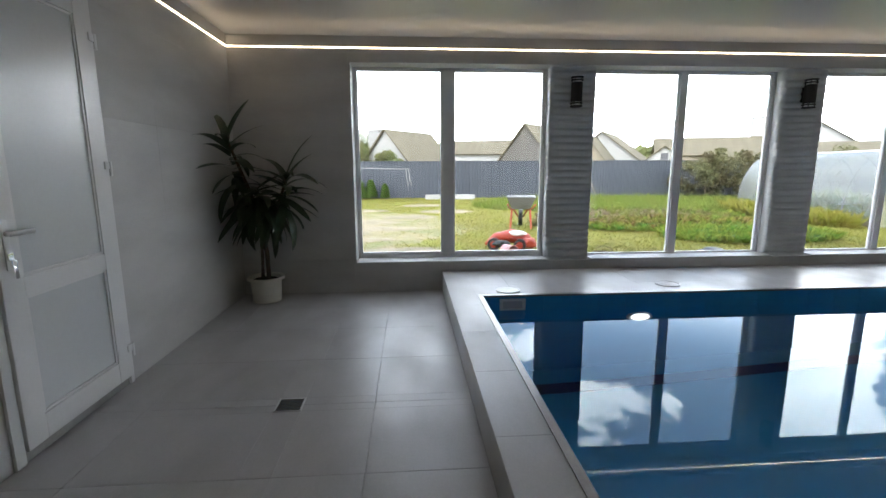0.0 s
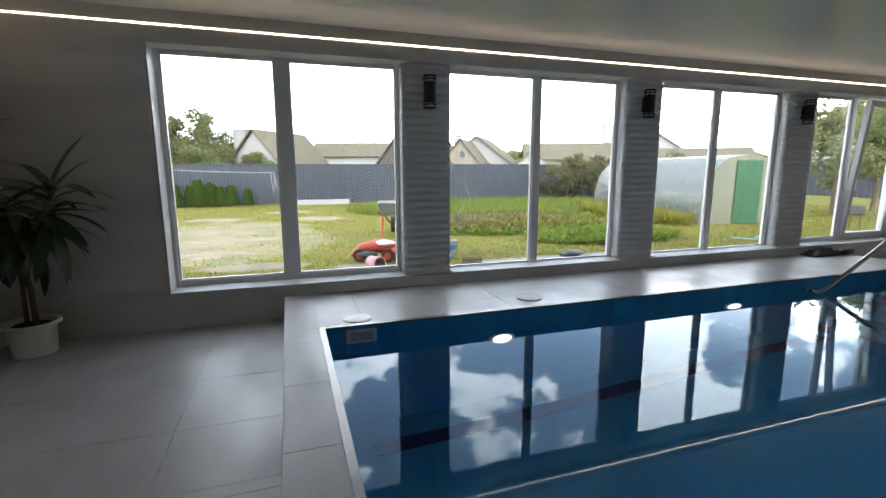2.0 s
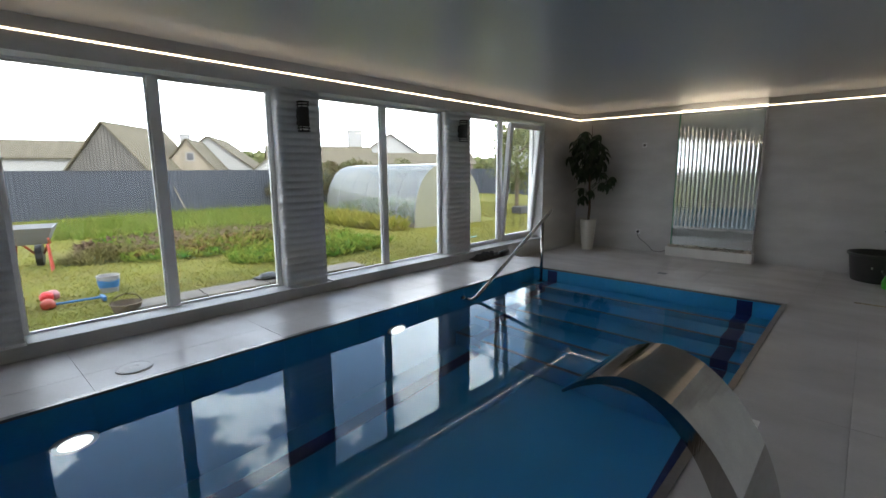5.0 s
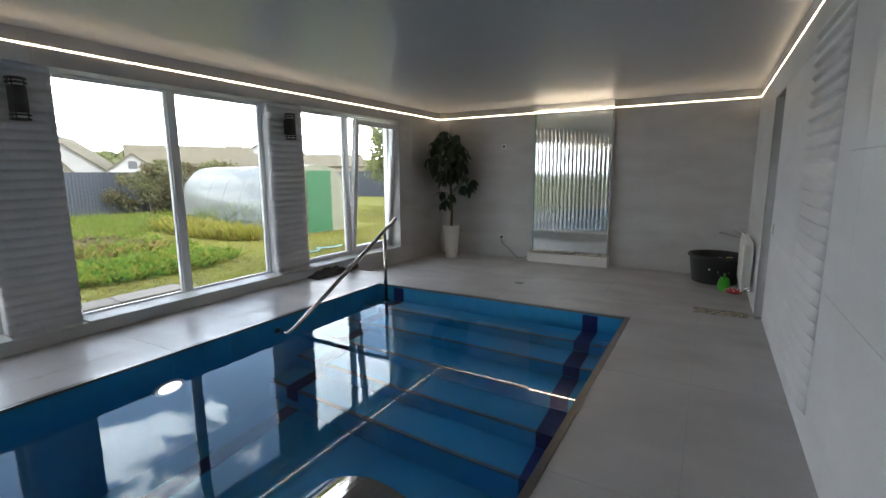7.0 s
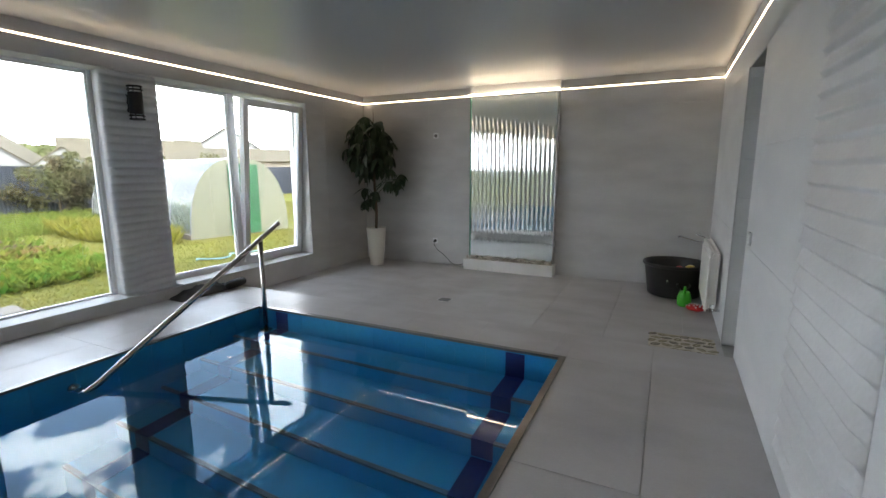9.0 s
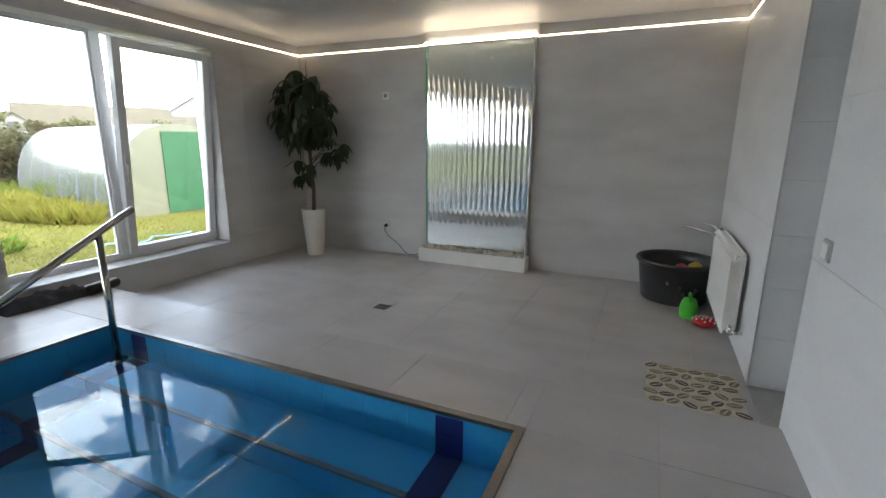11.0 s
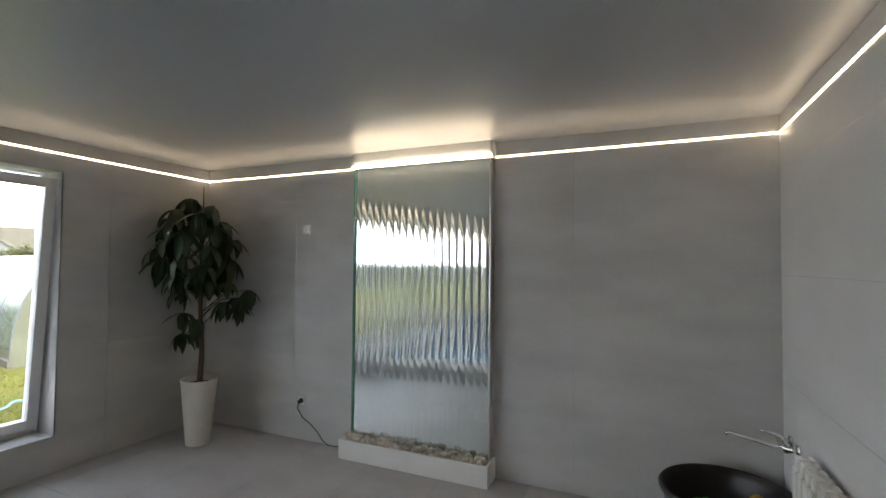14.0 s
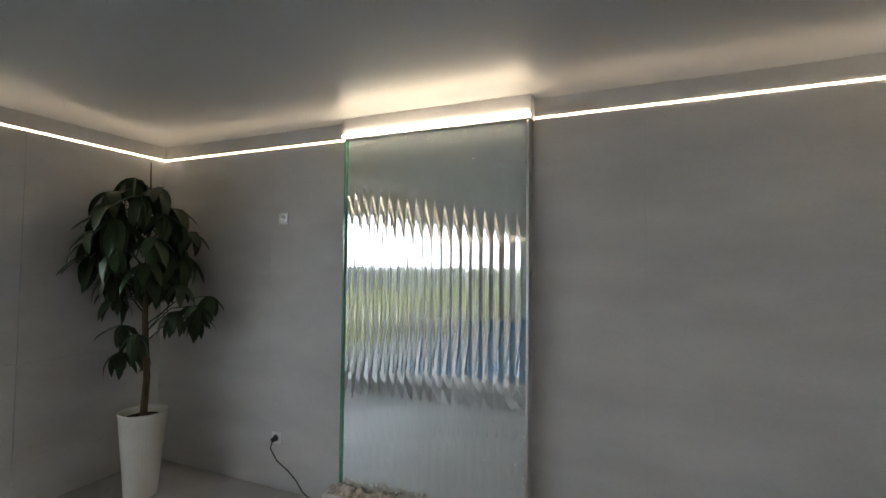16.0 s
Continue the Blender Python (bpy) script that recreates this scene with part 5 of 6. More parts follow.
# houses beyond the fence
def gable_house(name, x, y, width, depth, wall_h, ridge_h, yaw, wall_mat, roof_mat, label, over=0.35, gable_mat=None, boards=0, openings=(), chimney=None):
    """A house with its ridge along its own y, the gable towards -y."""
    ob = thing(name, Matrix.Translation((x, y, G)) @ Matrix.Rotation(radians(yaw), 4, "Z"), label, "house")
    w = width / 2
    bm = bmesh.new()
    front = [bm.verts.new(p) for p in ((-w, 0, 0), (w, 0, 0), (w, 0, wall_h), (0, 0, ridge_h), (-w, 0, wall_h))]
    back = [bm.verts.new((v.co.x, depth, v.co.z)) for v in front]
    bm.faces.new(front); bm.faces.new(back[::-1])
    for i in (0, 1, 4):
        bm.faces.new((front[i], front[(i + 1) % 5], back[(i + 1) % 5], back[i]))
    part("wall", bm, gable_mat or wall_mat, ob)
    slope = Vector((w, 0, wall_h - ridge_h))
    for s in (-1, 1):
        bm = bmesh.new()
        d = Vector((s * w, 0, wall_h - ridge_h))
        u = d.normalized()
        nrm = Vector((-u.z * s, 0, u.x * s)) * 0.12
        e_ = d + u * over
        vs = []
        nst = 26
        for k in range(nst + 1):
            yy = -over + (depth + 2 * over) * k / nst
            zz = 0.035 * (k % 2)
            vs.append([bm.verts.new(Vector((0, yy, ridge_h)) + nrm + Vector((0, 0, zz))), bm.verts.new(Vector((0, yy, ridge_h)) + e_ + nrm + Vector((0, 0, zz))),
                       bm.verts.new(Vector((0, yy, ridge_h)) + e_ + Vector((0, 0, 0.01))), bm.verts.new(Vector((0, yy, ridge_h + 0.01)))])
        for r, q in zip(vs, vs[1:]):
            for k in range(4):
                bm.faces.new((r[k], r[(k + 1) % 4], q[(k + 1) % 4], q[k]))
        bm.faces.new(vs[0]); bm.faces.new(vs[-1][::-1])
        part("roof", bm, roof_mat, ob, "grey weathered roof sheets")
    if boards:
        for k in range(boards):
            bx_ = -w + width * (k + 0.5) / boards
            top = ridge_h - (ridge_h - wall_h) * abs(bx_) / w
            part("board", bm_box(bx_ - width / boards * 0.46, bx_ + width / boards * 0.46, -0.03, -0.002, 0.0, top - 0.03), M_SIDING, ob)
    for (ox, oz, ow, oh) in openings:
        win = part("window", frame_ring(bmesh.new(), ox - ow / 2, ox + ow / 2, oz, oz + oh, -0.05, 0.0, 0.07, 0.01), M_LIME, ob)
        part("pane", bm_box(ox - ow / 2 + 0.06, ox + ow / 2 - 0.06, -0.02, -0.008, oz + 0.06, oz + oh - 0.06), M_WINDARK, win)
    if chimney:
        cx_, cy_, cz_, cw = chimney
        part("chimney", box(bm_box(cx_ - cw / 2, cx_ + cw / 2, cy_ - cw / 2, cy_ + cw / 2, 0.0, cz_, bevel=0.02), cx_ - cw / 2 - 0.06, cx_ + cw / 2 + 0.06, cy_ - cw / 2 - 0.06, cy_ + cw / 2 + 0.06, cz_ - 0.14, cz_, 0.02), M_LIME, ob)
    return ob


gable_house("house", -2.4, 44.5, 5.6, 7.2, 1.9, 4.95, -36.0, M_LIME, M_SLATE, "whitewashed house with a grey slate roof behind the fence", chimney=(-1.6, 0.8, 5.1, 1.35))
gable_house("house", 12.0, 50.0, 6.0, 9.0, 2.9, 4.3, 70.0, M_LIME, M_SLATE, "low whitewashed house with a grey roof behind the barn", 0.3)
gable_house("barn", 10.95, 45.0, 6.2, 8.5, 1.9, 5.55, -44.0, M_SIDING, M_SLATE, "weathered grey board barn with a mossy roof", 0.3, boards=24)
gable_house("house", 17.2, 46.0, 4.6, 9.0, 1.8, 4.6, -34.0, M_CREAM, M_SLATE, "small house with a cream boarded gable", 0.3, openings=((0.2, 2.7, 0.7, 0.8),))
gable_house("house", 20.6, 50.0, 8.0, 9.0, 2.1, 5.2, -34.0, M_LIME, M_SLATE, "white gabled house with a grey roof", 0.3, chimney=(-2.6, 2.0, 5.6, 0.8))
gable_house("shed", 24.7, 44.5, 3.9, 6.0, 1.9, 3.45, -28.0, M_LIME, M_SLATE, "small white gabled shed with an attic hatch", 0.25, openings=((0.0, 2.1, 0.8, 0.8),))
gable_house("house", 42.5, 52.0, 6.0, 13.0, 2.9, 4.9, 66.0, M_CREAM, M_SLATE, "long low house with a pale corrugated roof", 0.3)
gable_house("house", 49.2, 55.0, 8.4, 10.0, 4.4, 7.2, -34.0, M_LIME, M_SLATE, "pale grey gabled house with a tall chimney", 0.4, chimney=(-5.2, 2.0, 7.9, 2.1))
gable_house("long_shed", 52.0, 42.0, 7.0, 22.0, 2.6, 4.0, 50.0, M_CREAM, M_SLATE, "long shed with a dark corrugated roof", 0.4)
gable_house("house", 34.0, 21.5, 6.0, 7.0, 2.2, 5.4, -100.0, M_LIME, M_SLATE, "house with a steep grey corrugated roof behind trees", 0.4)


# trees and bushes
def crown_points(r, n, blobs):
    k = r.randint(0, len(blobs), n)
    b = np.array(blobs)[k]
    v = r.randn(n, 3)
    v /= np.linalg.norm(v, axis=1)[:, None]
    q = r.rand(n) ** 0.45
    return np.stack([b[:, 0] + v[:, 0] * q * b[:, 3], b[:, 1] + v[:, 1] * q * b[:, 3], b[:, 2] + v[:, 2] * q * b[:, 3] * 0.85], 1)


def leafy(name, x, y, height, spread, trunk_r, n, leaf, mat, label, category, seed, bottom=0.3, limbs=7):
    ob = thing(name, (x, y, float(ground_z(y))), label, category)
    rr = random.Random(seed)
    pts = [(0, 0, 0), (rr.uniform(-.1, .1) * height * 0.1, 0, height * 0.3), (rr.uniform(-.1, .1), rr.uniform(-.1, .1), height * 0.6), (0, 0, height * 0.9)]
    bm = tube(bmesh.new(), pts, [trunk_r, trunk_r * 0.8, trunk_r * 0.5, trunk_r * 0.15], 8)
    blobs = []
    for k in range(limbs):
        a = k * 2.4 + rr.uniform(-0.4, 0.4)
        z0 = height * (bottom + (0.8 - bottom) * k / limbs)
        z1 = min(height * 0.93, z0 + height * rr.uniform(0.08, 0.2))
        q = spread * rr.uniform(0.45, 0.85) * (1.0 - 0.35 * k / limbs)
        e_ = (q * math.cos(a), q * math.sin(a), z1)
        tube(bm, [(0, 0, z0), (e_[0] * 0.5, e_[1] * 0.5, (z0 + z1) / 2 + 0.03), e_], [trunk_r * 0.45, trunk_r * 0.3, trunk_r * 0.12], 6)
        for j in range(3):
            blobs.append((e_[0] + rr.uniform(-.3, .3) * spread, e_[1] + rr.uniform(-.3, .3) * spread, e_[2] + rr.uniform(-.12, .12) * height, spread * rr.uniform(0.24, 0.48)))
    blobs.append((0, 0, height * 0.88, spread * 0.25))
    part("trunk", bm, M_BARK, ob)
    r = np.random.RandomState(seed)
    p = crown_points(r, n, blobs)
    d1 = r.randn(n, 3); d1 /= np.linalg.norm(d1, axis=1)[:, None]
    d2 = np.cross(d1, r.randn(n, 3)); d2 /= np.linalg.norm(d2, axis=1)[:, None]
    s = leaf * (0.6 + 0.8 * r.rand(n))[:, None]
    p[:, 2] = np.maximum(p[:, 2], 0.05)
    verts = np.stack([p - d1 * s, p + d2 * s * 0.5, p + d1 * s, p - d2 * s * 0.5], 1).reshape(-1, 3)
    me = bpy.data.meshes.new("crown")
    me.from_pydata(verts.tolist(), [], np.arange(4 * n).reshape(-1, 4).tolist())
    me.materials.append(mat)
    cr = new("crown", me)
    cr.parent = ob
    tagged(cr, "", "", "", "stuff")
    return ob


leafy("tree", 17.2, 10.9, 3.6, 1.3, 0.09, 2600, 0.085, M_TREE, "young fruit tree with airy green crown", "tree", 31)
leafy("tree", 17.2, 9.0, 3.9, 1.3, 0.08, 2600, 0.085, M_TREE, "young fruit tree with airy green crown", "tree", 32)
leafy("tree", 20.5, 11.6, 4.4, 1.6, 0.10, 2600, 0.10, M_TREE, "young fruit tree with airy green crown", "tree", 33)
for k, (x, y, h, s) in enumerate(((12.6, 19.4, 2.0, 1.1), (13.9, 18.9, 2.05, 1.3), (15.3, 19.0, 1.95, 1.4), (16.9, 18.6, 1.9, 1.3))):
    leafy("bush", x, y, h, s, 0.04, 3600, 0.065, M_BUSH, "unkempt bush with browning leaves by the fence", "bush", 40 + k, 0.05, 6)
for k, (x, y, h, s) in enumerate(((-26, 44, 6.0, 3.4), (-21, 46, 6.6, 3.6), (-17.5, 44, 6.2, 3.4), (-14, 46, 6.3, 3.4), (-11, 45, 6.8, 3.4), (-8.6, 46, 5.9, 3.0), (-6.3, 47, 6.6, 3.0), (-30, 48, 6.5, 4.0), (-6.0, 41, 2.9, 1.9), (-1.9, 40.5, 2.5, 1.6))):
    leafy("tree", x, y, h, s, 0.14, 12000, 0.10, M_TREE, "broad green tree beyond the fence", "tree", 60 + k, 0.12, 8)
scatter("far_woods", "distant band of woodland on the horizon", "woods", M_TREE, 26000, lambda r, n: np.stack([-160 + 420 * r.rand(n), 150 + 25 * r.rand(n), G + 7.0 * r.rand(n) ** 0.8], 1), 1.0, 2.6, 2.2, 0.6, 77, True)


def thuja(x, y, h, seed):
    ob = thing("thuja", (x, y, float(ground_z(y))), "small clipped green thuja by the fence", "shrub", "thuja row")
    r = np.random.RandomState(seed)
    n = 700
    q = r.rand(n)
    a = r.rand(n) * 6.283
    rad = 0.30 * h * (1 - q) ** 0.5 * (0.6 + 0.55 * r.rand(n))
    p = np.stack([rad * np.cos(a), rad * np.sin(a), 0.04 + q * h * 0.9], 1)
    up = np.stack([np.cos(a) * 0.55, np.sin(a) * 0.55, np.ones(n)], 1) * ((0.10 + 0.12 * r.rand(n)) * h)[:, None]
    sd = np.stack([-np.sin(a), np.cos(a), np.zeros(n)], 1) * (0.045 * h)
    verts = np.stack([p, p + up * 0.5 + sd, p + up, p + up * 0.5 - sd], 1).reshape(-1, 3)
    me = bpy.data.meshes.new("foliage")
    me.from_pydata(verts.tolist(), [], np.arange(4 * n).reshape(-1, 4).tolist())
    me.materials.append(M_THUJA)
    f = new("foliage", me); f.parent = ob
    tagged(f, "", "", "", "stuff")
    part("trunk", cyl(bmesh.new(), (0, 0, 0), (0, 0, 0.5 * h), 0.02, 0.01, 6), M_BARK, ob)


for k, (x, h) in enumerate(((-5.0, 0.85), (-4.45, 0.75), (-3.8, 0.85), (-3.3, 0.75), (-3.0, 0.95), (-2.6, 0.85), (-2.3, 0.7), (-1.9, 0.75), (-1.3, 0.6))):
    thuja(x, 19.7 + 0.1 * (k % 2), h, 90 + k)

# clothes line
cl = thing("clothes_line", (-3.35, 17.4, float(ground_z(17.4))), "wooden clothes line post with white rope", "clothes line")
part("post", bm_box(-0.05, 0.05, -0.05, 0.05, 0.0, 1.75, bevel=0.008), M_PINE, cl)
part("rope", tube(bmesh.new(), [(-6, 0.2, 1.5), (0, 0, 1.42), (1.2, 0.3, 1.36), (2.4, 0.6, 1.33), (3.05, 0.8, 1.33)], 0.012, 6), M_LIME, cl)
part("rope", tube(bmesh.new(), [(2.95, 0.8, 1.33), (2.97, 0.8, 1.0), (3.03, 0.8, 0.62), (3.08, 0.8, 0.95), (3.05, 0.8, 1.33), (3.12, 0.8, 0.9), (3.18, 0.8, 0.68)], 0.012, 6), M_LIME, cl)
bar = thing("white_beam", (1.45, 19.6, float(ground_z(19.6))), "long white beam lying on the grass by the fence", "beam")
part("beam_body", bm_box(-1.05, 1.05, -0.09, 0.09, 0.0, 0.2, bevel=0.01), M_LIME, bar)
pole = thing("leaning_pole", (7.9, 19.75, float(ground_z(19.75))), "thin pale pole leaning on the fence", "pole")
part("pole_body", tube(bmesh.new(), [(0, 0, 0), (-0.32, 0.42, 1.15)], 0.025, 8), M_WOOD, pole)
stick = thing("stick", (4.6, 13.2, G), "dry stick poking out of the bed", "stick")
part("stick_body", tube(bmesh.new(), [(0, 0, 0), (0.35, 0.0, 0.3), (0.6, 0.02, 0.6)], [0.02, 0.016, 0.01], 6), M_BARK, stick)

# board walk by the windows
walkway = thing("board_walk", (4.3, 7.15, G), "grey weathered boards laid along the garden bed", "boards")
for k in range(4):
    part("board", bm_box(-1.45 + 0.9 * k, -0.57 + 0.9 * k, -0.22 + 0.01 * k, 0.0 + 0.01 * k, 0.01, 0.055, bevel=0.006), M_WOOD, walkway)
    part("board", bm_box(-1.42 + 0.9 * k, -0.54 + 0.9 * k, 0.02, 0.23, 0.01, 0.05 + 0.004 * (k % 2), bevel=0.006), M_WOOD, walkway)

# wheelbarrow
wb = thing("wheelbarrow", Matrix.Translation((2.46, 11.15, G)) @ Matrix.Scale(1.12, 4) @ Matrix.Rotation(radians(-103), 4, "Z"), "grey metal wheelbarrow with orange frame on the lawn", "wheelbarrow")
bm = bmesh.new()
tp = [(-0.42, -0.30, 0.70), (0.42, -0.30, 0.70), (0.42, 0.30, 0.70), (-0.42, 0.30, 0.70)]
bt = [(-0.22, -0.19, 0.44), (0.24, -0.19, 0.44), (0.24, 0.19, 0.44), (-0.22, 0.19, 0.44)]
ti = [(x * 0.965, y * 0.95, z) for x, y, z in tp]; bi = [(x * 0.96, y * 0.95, z + 0.015) for x, y, z in bt]
V = [[bm.verts.new(p) for p in q] for q in (bt, tp, ti, bi)]
for q, r in zip(V, V[1:]):
    for k in range(4):
        bm.faces.new((q[k], q[(k + 1) % 4], r[(k + 1) % 4], r[k]))
bm.faces.new(V[0][::-1]); bm.faces.new(V[3])
part("tray", bm, M_ZINC, wb, "dull galvanised tray")
for s in (-1, 1):
    part("handle", tube(bmesh.new(), [(-0.55, 0.06 * s, 0.20), (-0.2, 0.17 * s, 0.42), (0.3, 0.24 * s, 0.46), (0.8, 0.28 * s, 0.58)], 0.017, 8), M_ORANGE, wb)
    part("leg", tube(bmesh.new(), [(0.22, 0.20 * s, 0.44), (0.30, 0.22 * s, 0.02), (0.12, 0.22 * s, 0.02), (0.05, 0.19 * s, 0.42)], 0.016, 8), M_ORANGE, wb)
bm = bmesh.new()
cyl(bm, (-0.55, -0.045, 0.19), (-0.55, 0.045, 0.19), 0.19, seg=28)
part("wheel", bm, M_BLACKPL, wb)

# toys and buckets on the grass
car = thing("toy_car", Matrix.Translation((1.52, 8.2, G)) @ Matrix.Rotation(radians(-22), 4, "Z") @ Matrix.Scale(1.12, 4), "orange-red plastic ride-on toy car tipped on the grass", "toy car")
part("car_body", tube(bmesh.new(), [(-0.36, -0.1, 0.08), (-0.2, -0.05, 0.19), (0.05, 0.02, 0.22), (0.3, 0.05, 0.15), (0.38, 0.06, 0.10)], [0.02, 0.075, 0.115, 0.11, 0.05], 14), M_ORANGE, car, smooth=True)
part("seat", blob(0.12, 1.3, 0.8, 0.5, 2.2), M_BLACKPL, car, smooth=True, at=Matrix.Translation((-0.1, -0.16, 0.12)))
part("bonnet", blob(0.1, 1.6, 0.9, 0.45, 5.5, 0.2), M_DOT, car, "faded pale bonnet", smooth=True, at=Matrix.Translation((0.14, -0.02, 0.27)))
part("rear_fender", blob(0.11, 1.1, 0.8, 0.8, 6.5, 0.25), M_ORANGE, car, smooth=True, at=Matrix.Translation((0.36, -0.1, 0.13)))
for x, y in ((-0.2, -0.16), (0.22, -0.16), (0.3, 0.16)):
    w_ = part("wheel", cyl(bmesh.new(), (x, y - 0.04, 0.10), (x, y + 0.04, 0.10), 0.10, seg=20), M_BLACKPL, car)
    part("hub", cyl(bmesh.new(), (x, y - 0.05, 0.10), (x, y + 0.05, 0.10), 0.055, seg=14), M_ORANGE, w_)


def bucket(x, y, mat, label, r=0.11, h=0.21, tilt=0.0, yaw=0.0, band=None):
    ob = thing("bucket", Matrix.Translation((x, y, G + (r * 0.9 if tilt else 0.0))) @ Matrix.Rotation(radians(yaw), 4, "Z") @ Matrix.Rotation(radians(tilt), 4, "Y"), label, "bucket")
    part("bucket_body", lathe(bmesh.new(), [(r * 0.8, 0.0), (r * 0.98, h * 0.94), (r * 1.05, h * 0.95), (r * 1.05, h), (r * 0.93, h), (r * 0.75, 0.02)], 28), mat, ob)
    if band:
        part("band", lathe(bmesh.new(), [(r * 0.88, h * 0.3), (r * 0.985, h * 0.75), (r * 0.97, h * 0.75), (r * 0.86, h * 0.3)], 28), band, ob)
    part("bail", tube(bmesh.new(), [(-r, 0, h * 0.9), (-r * 0.8, -r * 0.8, h * 0.8), (0, -r * 1.2, h * 0.7), (r * 0.8, -r * 0.8, h * 0.8), (r, 0, h * 0.9)], 0.005, 6), M_LIME, ob)


bucket(1.32, 7.55, M_PINK, "pink toy bucket lying on its side", 0.12, 0.22, 95.0, -60.0)
bucket(2.95, 8.45, M_LIME, "white paint bucket with a blue band", 0.14, 0.24, band=M_BLUE)
for x, y, mat, lab in ((2.25, 8.44, M_RED, "red sand toy on the grass"), (2.2, 7.95, M_ORANGE, "orange sand toy on the grass"), (2.32, 8.5, M_PINK, "pink sand toy on the grass")):
    t_ = thing("sand_toy", (x, y, G), lab, "toy")
    part("toy_body", lathe(bmesh.new(), [(0.05, 0.0), (0.075, 0.02), (0.08, 0.08), (0.05, 0.12), (0.02, 0.13)], 14), mat, t_, smooth=True)
rake = thing("toy_rake", (2.55, 7.9, G), "blue toy rake lying in the grass", "toy")
part("handle", tube(bmesh.new(), [(-0.3, 0.05, 0.05), (0.2, -0.02, 0.06)], 0.015, 8), M_BLUE, rake)
part("head", bm_box(0.19, 0.23, -0.12, 0.08, 0.02, 0.08, bevel=0.006), M_BLUE, rake)
bk = thing("basket", (2.83, 7.05, G), "dark round wire basket on the grass", "basket")
part("basket_body", lathe(bmesh.new(), [(0.13, 0.0), (0.17, 0.12), (0.18, 0.125), (0.165, 0.13), (0.12, 0.02)], 28), M_BARK, bk)
part("handle", tube(bmesh.new(), [(-0.17, 0, 0.12), (-0.12, 0, 0.2), (0, 0, 0.24), (0.12, 0, 0.2), (0.17, 0, 0.12)], 0.008, 8), M_BARK, bk)
bag = thing("dark_bag", (4.75, 7.22, G + 0.055), "dark crumpled bag lying on the boards", "bag")
part("bag_body", blob(0.15, 1.3, 0.7, 0.35, 8.0, 0.4), M_BLACKPL, bag, smooth=True, at=Matrix.Translation((0, 0, 0.045)))
grill = thing("garden_grill", (13.4, 8.2, G), "dark metal grill on thin legs in the grass", "grill")
part("grill_box", bm_box(-0.32, 0.32, -0.16, 0.16, 0.42, 0.62, bevel=0.01), M_BLACK, grill)
for x in (-0.28, 0.28):
    for y in (-0.12, 0.12):
        part("leg", cyl(bmesh.new(), (x, y, 0.0), (x * 0.95, y * 0.95, 0.43), 0.012, seg=8), M_BLACK, grill)
hose = thing("garden_hose", (9.7, 7.8, G), "pale blue garden hose coiled on the grass", "hose")
part("hose_body", tube(bmesh.new(), [(-0.5 + 0.1 * k, 0.18 * math.sin(k * 0.9), 0.05 + 0.02 * math.cos(k)) for k in range(14)], 0.014, 8), material("hose", (0.25, 0.45, 0.5), 0.5), hose, smooth=True)


# ---- tiles of the floors and walls, laid piece by piece ----
TILE_MESH = {}


def tile_mesh(du, dv, mat):
    key = (round(du, 3), round(dv, 3), mat.name)
    if key not in TILE_MESH:
        bm = bm_box(0, du, 0, dv, -T + 0.001, 0.0)
        bmesh.ops.bevel(bm, geom=[e for e in bm.edges if e.verts[0].co.z > -1e-6 and e.verts[1].co.z > -1e-6], offset=0.0003 if mat in (M_WALL, M_WALLS) else 0.0011, segments=1, affect="EDGES")
        TILE_MESH[key] = mesh_of("tile", bm, mat)
    return TILE_MESH[key]


def lay(parent, m, u0, u1, v0, v1, us, vs, mat, holes=(), gap=0.0018, shift=0.0, name="tile"):
    """Tiles on the plane of m (local x, y; z outwards), cut at the field's edges and left out in the holes."""
    cu = [u0] + [u for u in us if u0 + 0.01 < u < u1 - 0.01] + [u1]
    cv = [v0] + [v for v in vs if v0 + 0.01 < v < v1 - 0.01] + [v1]
    for h in holes:
        cu += [h[0], h[1]]; cv += [h[2], h[3]]
    cu = sorted({round(min(max(c, u0), u1), 4) for c in cu}); cv = sorted({round(min(max(c, v0), v1), 4) for c in cv})
    soft_u = {round(h[k], 4) for h in holes for k in (0, 1)} - {round(u, 4) for u in us}
    soft_v = {round(h[k], 4) for h in holes for k in (2, 3)} - {round(v, 4) for v in vs}

    def inside(a, b, c, d):
        return any(h[0] - 1e-3 <= a and b <= h[1] + 1e-3 and h[2] - 1e-3 <= c and d <= h[3] + 1e-3 for h in holes)
    for i in range(len(cv) - 1):
        for j in range(len(cu) - 1):
            a, b, c, d = cu[j], cu[j + 1], cv[i], cv[i + 1]
            if inside(a, b, c, d):
                continue
            ga, gb = (0 if a in soft_u else gap / 2), (0 if b in soft_u else gap / 2)
            gc, gd = (0 if c in soft_v else gap / 2), (0 if d in soft_v else gap / 2)
            if b - a < 0.012 or d - c < 0.012:
                ga = gb = gc = gd = 0
            ob = new(name, tile_mesh(b - a - ga - gb, d - c - gc - gd, mat))
            ob.parent = parent
            ob.matrix_basis = m @ Matrix.Translation((a + ga, c + gc, 0))


def series(start, step, lo, hi):
    k = math.floor((lo - start) / step)
    return [start + step * i for i in range(k, k + int((hi - lo) / step) + 3)]


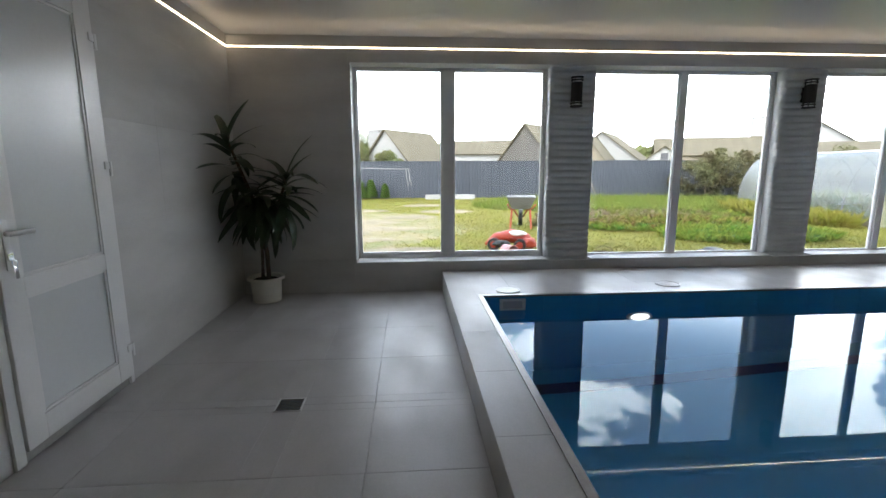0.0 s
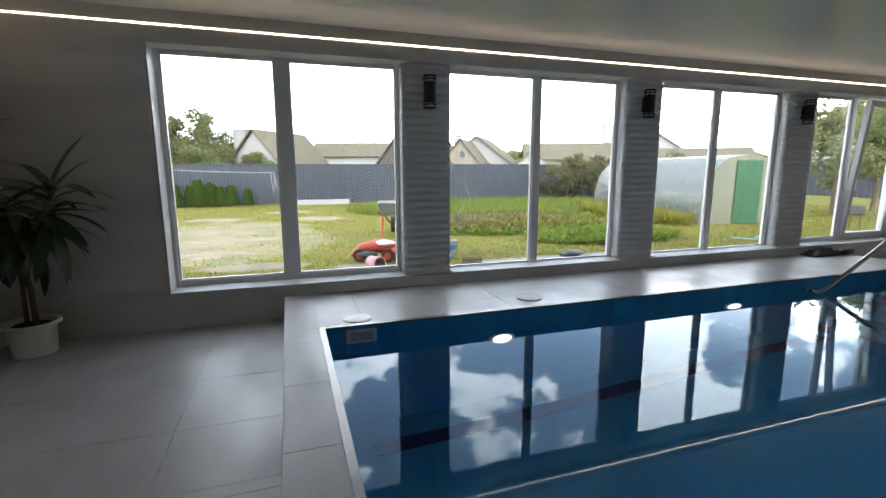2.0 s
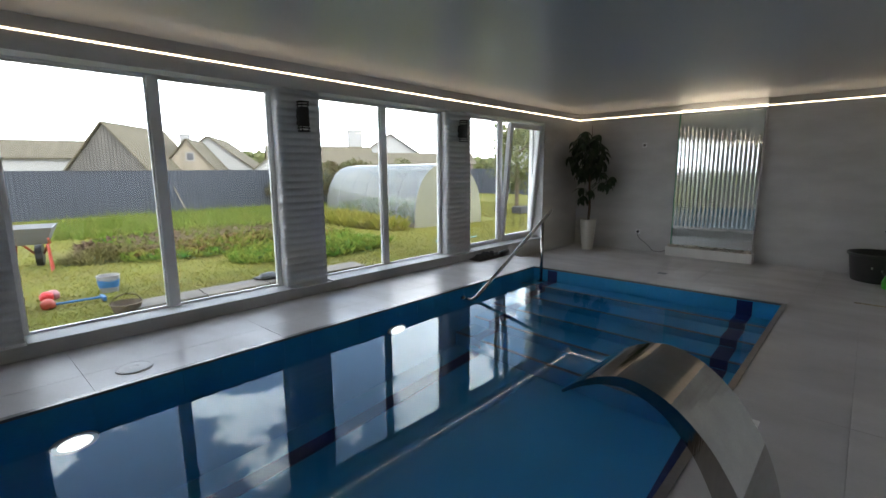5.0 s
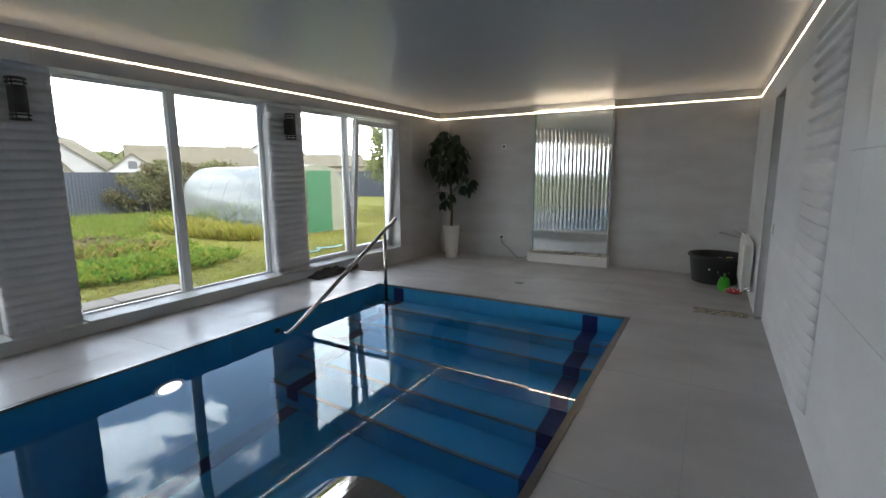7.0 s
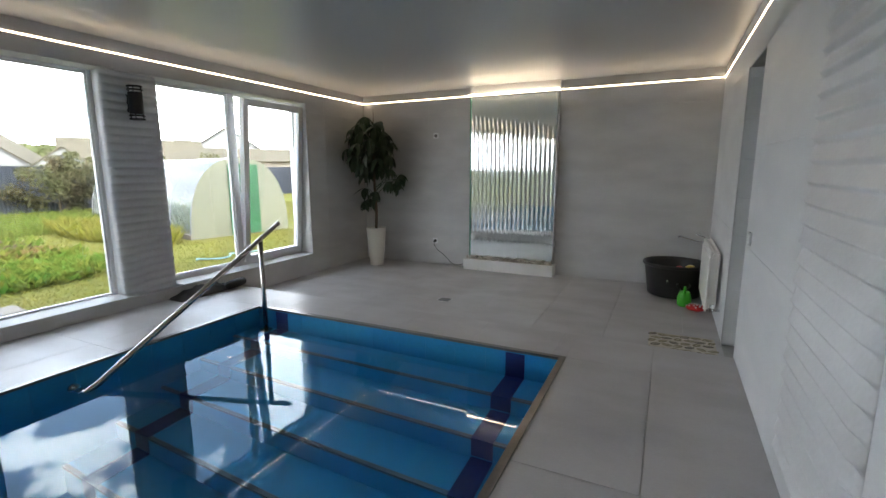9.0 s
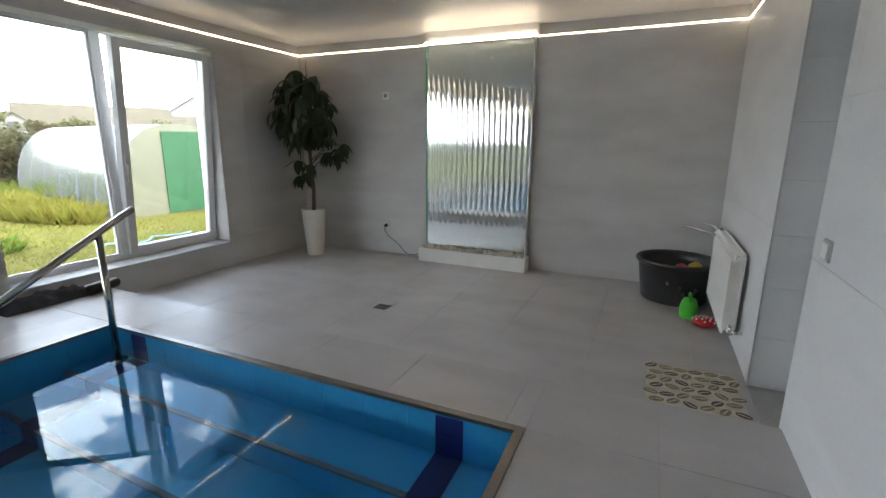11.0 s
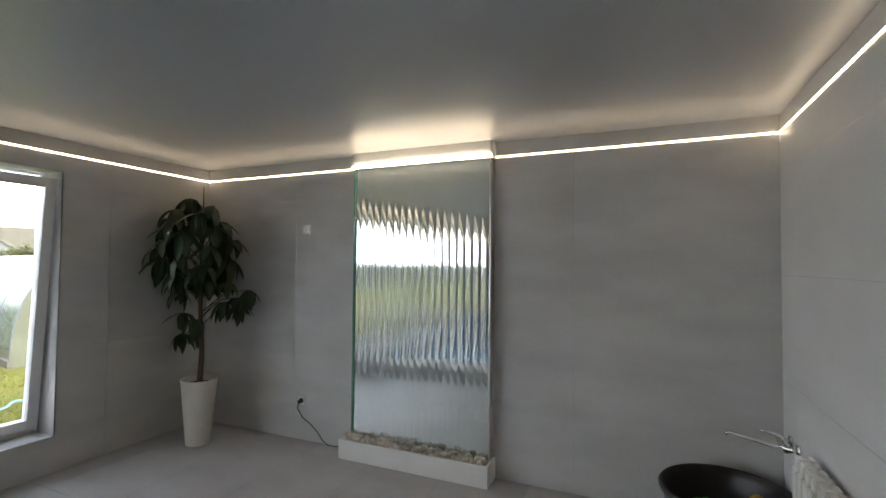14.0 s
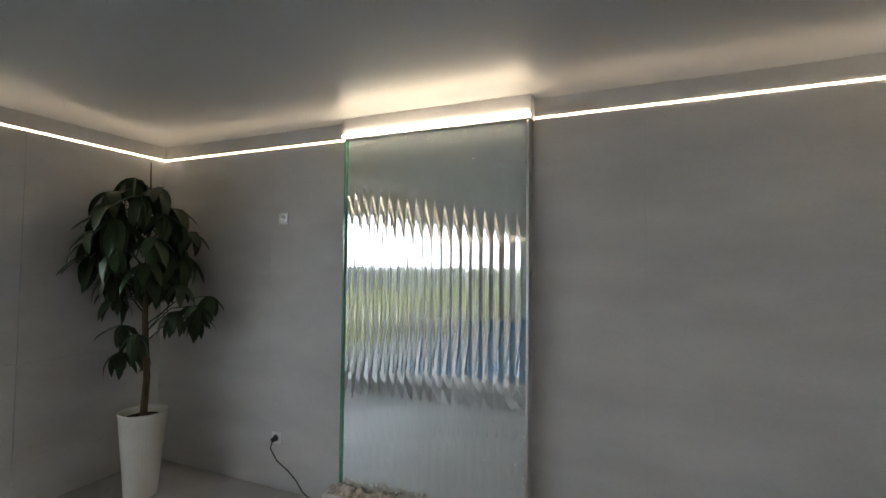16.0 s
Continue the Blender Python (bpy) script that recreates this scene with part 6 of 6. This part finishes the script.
flat = lambda z: Matrix.Translation((0, 0, z))
YJ, XJ = 1.775, -0.48
lay(floor_west, flat(ZW), XW, DX0, -1.6, YN, series(XJ, 1.26, XW, DX0), series(YJ, 0.63, -1.6, YN), M_FLOOR, holes=((-1.032, -0.882, 2.335, 2.485),))
lay(floor_east, flat(0.0), DX1, XE, YS, YN, series(8.70, 1.26, DX1, XE), series(YJ + 0.31, 0.63, YS, YN), M_FLOOR, holes=((8.33, 8.48, 2.495, 2.645),))
E5 = 0.035
lay(pool_deck, flat(ZD), DX0, DX1, YS, YN, series(PX1 + E5 - 1.26 * 6, 1.26, DX0, DX1), series(YJ - 0.1 + 0.0, 0.63, YS, YN), M_FLOOR,
    holes=((PX0 - E5, PX1 + E5, PY0 - E5, PY1 + E5),))
# step faces of the deck
lay(pool_deck, Matrix.Translation((DX0 + T, 0, 0)) @ Matrix(((0, 0, -1, -T), (-1, 0, 0, 0), (0, 1, 0, 0), (0, 0, 0, 1))), -YN, 1.6, ZW, ZD - T, series(-YJ, 1.26, -5, 2), [], M_FLOOR)
lay(pool_deck, Matrix(((0, 0, 1, DX1), (1, 0, 0, 0), (0, 1, 0, 0), (0, 0, 0, 1))), YS, YN, 0.0, ZD - T, series(YJ, 1.26, -1, 5), [], M_FLOOR)
# walls
VR = series(0.31, 0.63, -0.1, ZC)
lay(wall_east, Matrix(((0, 0, -1, XE), (-1, 0, 0, 0), (0, 1, 0, 0), (0, 0, 0, 1))), -YN, -YS, 0.0, ZC, series(-1.15, 1.26, -YN, -YS), VR, M_WALL, gap=0.0005)
lay(wall_west, Matrix(((0, 0, 1, XW), (1, 0, 0, 0), (0, 1, 0, 0), (0, 0, 0, 1))), -1.6, YN, ZW, ZC, series(3.4, 1.26, -1.6, YN), VR, M_WALL, holes=((1.902, 2.793, ZW, 2.245),), gap=0.0005)
MN = Matrix(((1, 0, 0, 0), (0, 0, -1, YN), (0, 1, 0, 0), (0, 0, 0, 1)))
lay(wall_north, MN, XW, XE, ZW, ZC, series(-0.86, 1.26, XW, XE), VR, M_WALL, holes=((WINS[0][0], WINS[3][1], WZ0 - T, WZ1),), gap=0.0015)
# reveals and the ledge below the piers
structure("trim_ledge", bm_box(WINS[0][0], WINS[3][1], YN, YOUT - 0.01, WZ0 - T, WZ0 - 0.002), M_WALL, "tiled window ledge", "trim")
structure("trim_reveal", bm_box(WINS[0][0] - T, WINS[0][0], YN, YOUT - 0.01, WZ0 - T, WZ1), M_WALL, "window reveal", "trim")
structure("trim_reveal", bm_box(WINS[3][1], WINS[3][1] + T, YN, YOUT - 0.01, WZ0 - T, WZ1), M_WALL, "window reveal", "trim")
MS = Matrix(((-1, 0, 0, 0), (0, 0, 1, YS), (0, 1, 0, 0), (0, 0, 0, 1)))
lay(wall_south, MS, -XE, -1.3, 0.0, ZC, series(-RIB_X1, 1.26, -XE, -1.3), VR, M_WALLS, holes=((-RX1, -RX0, 0.0, RZ1), (-RIB_X1, -RIB_X0, RIB_Z0, RIB_Z1)), gap=0.0015)
structure("trim_panel_back", bm_box(RIB_X0, RIB_X1, YS - T, YS - 0.001, RIB_Z0, RIB_Z1), M_WALL, "wall behind the wavy panel", "trim")
MJ = Matrix(((0, 0, -1, RX1), (-1, 0, 0, 0), (0, 1, 0, 0), (0, 0, 0, 1)))
lay(wall_south, MJ, -YS, -YS + 0.25, 0.0, RZ1, [], series(0.31, 0.30, 0, RZ1), M_WALLS, gap=0.002)
MJ2 = Matrix(((0, 0, 1, RX0), (1, 0, 0, 0), (0, 1, 0, 0), (0, 0, 0, 1)))
lay(wall_south, MJ2, YS - 0.25, YS, 0.0, RZ1, [], series(0.31, 0.30, 0, RZ1), M_WALLS, gap=0.002)
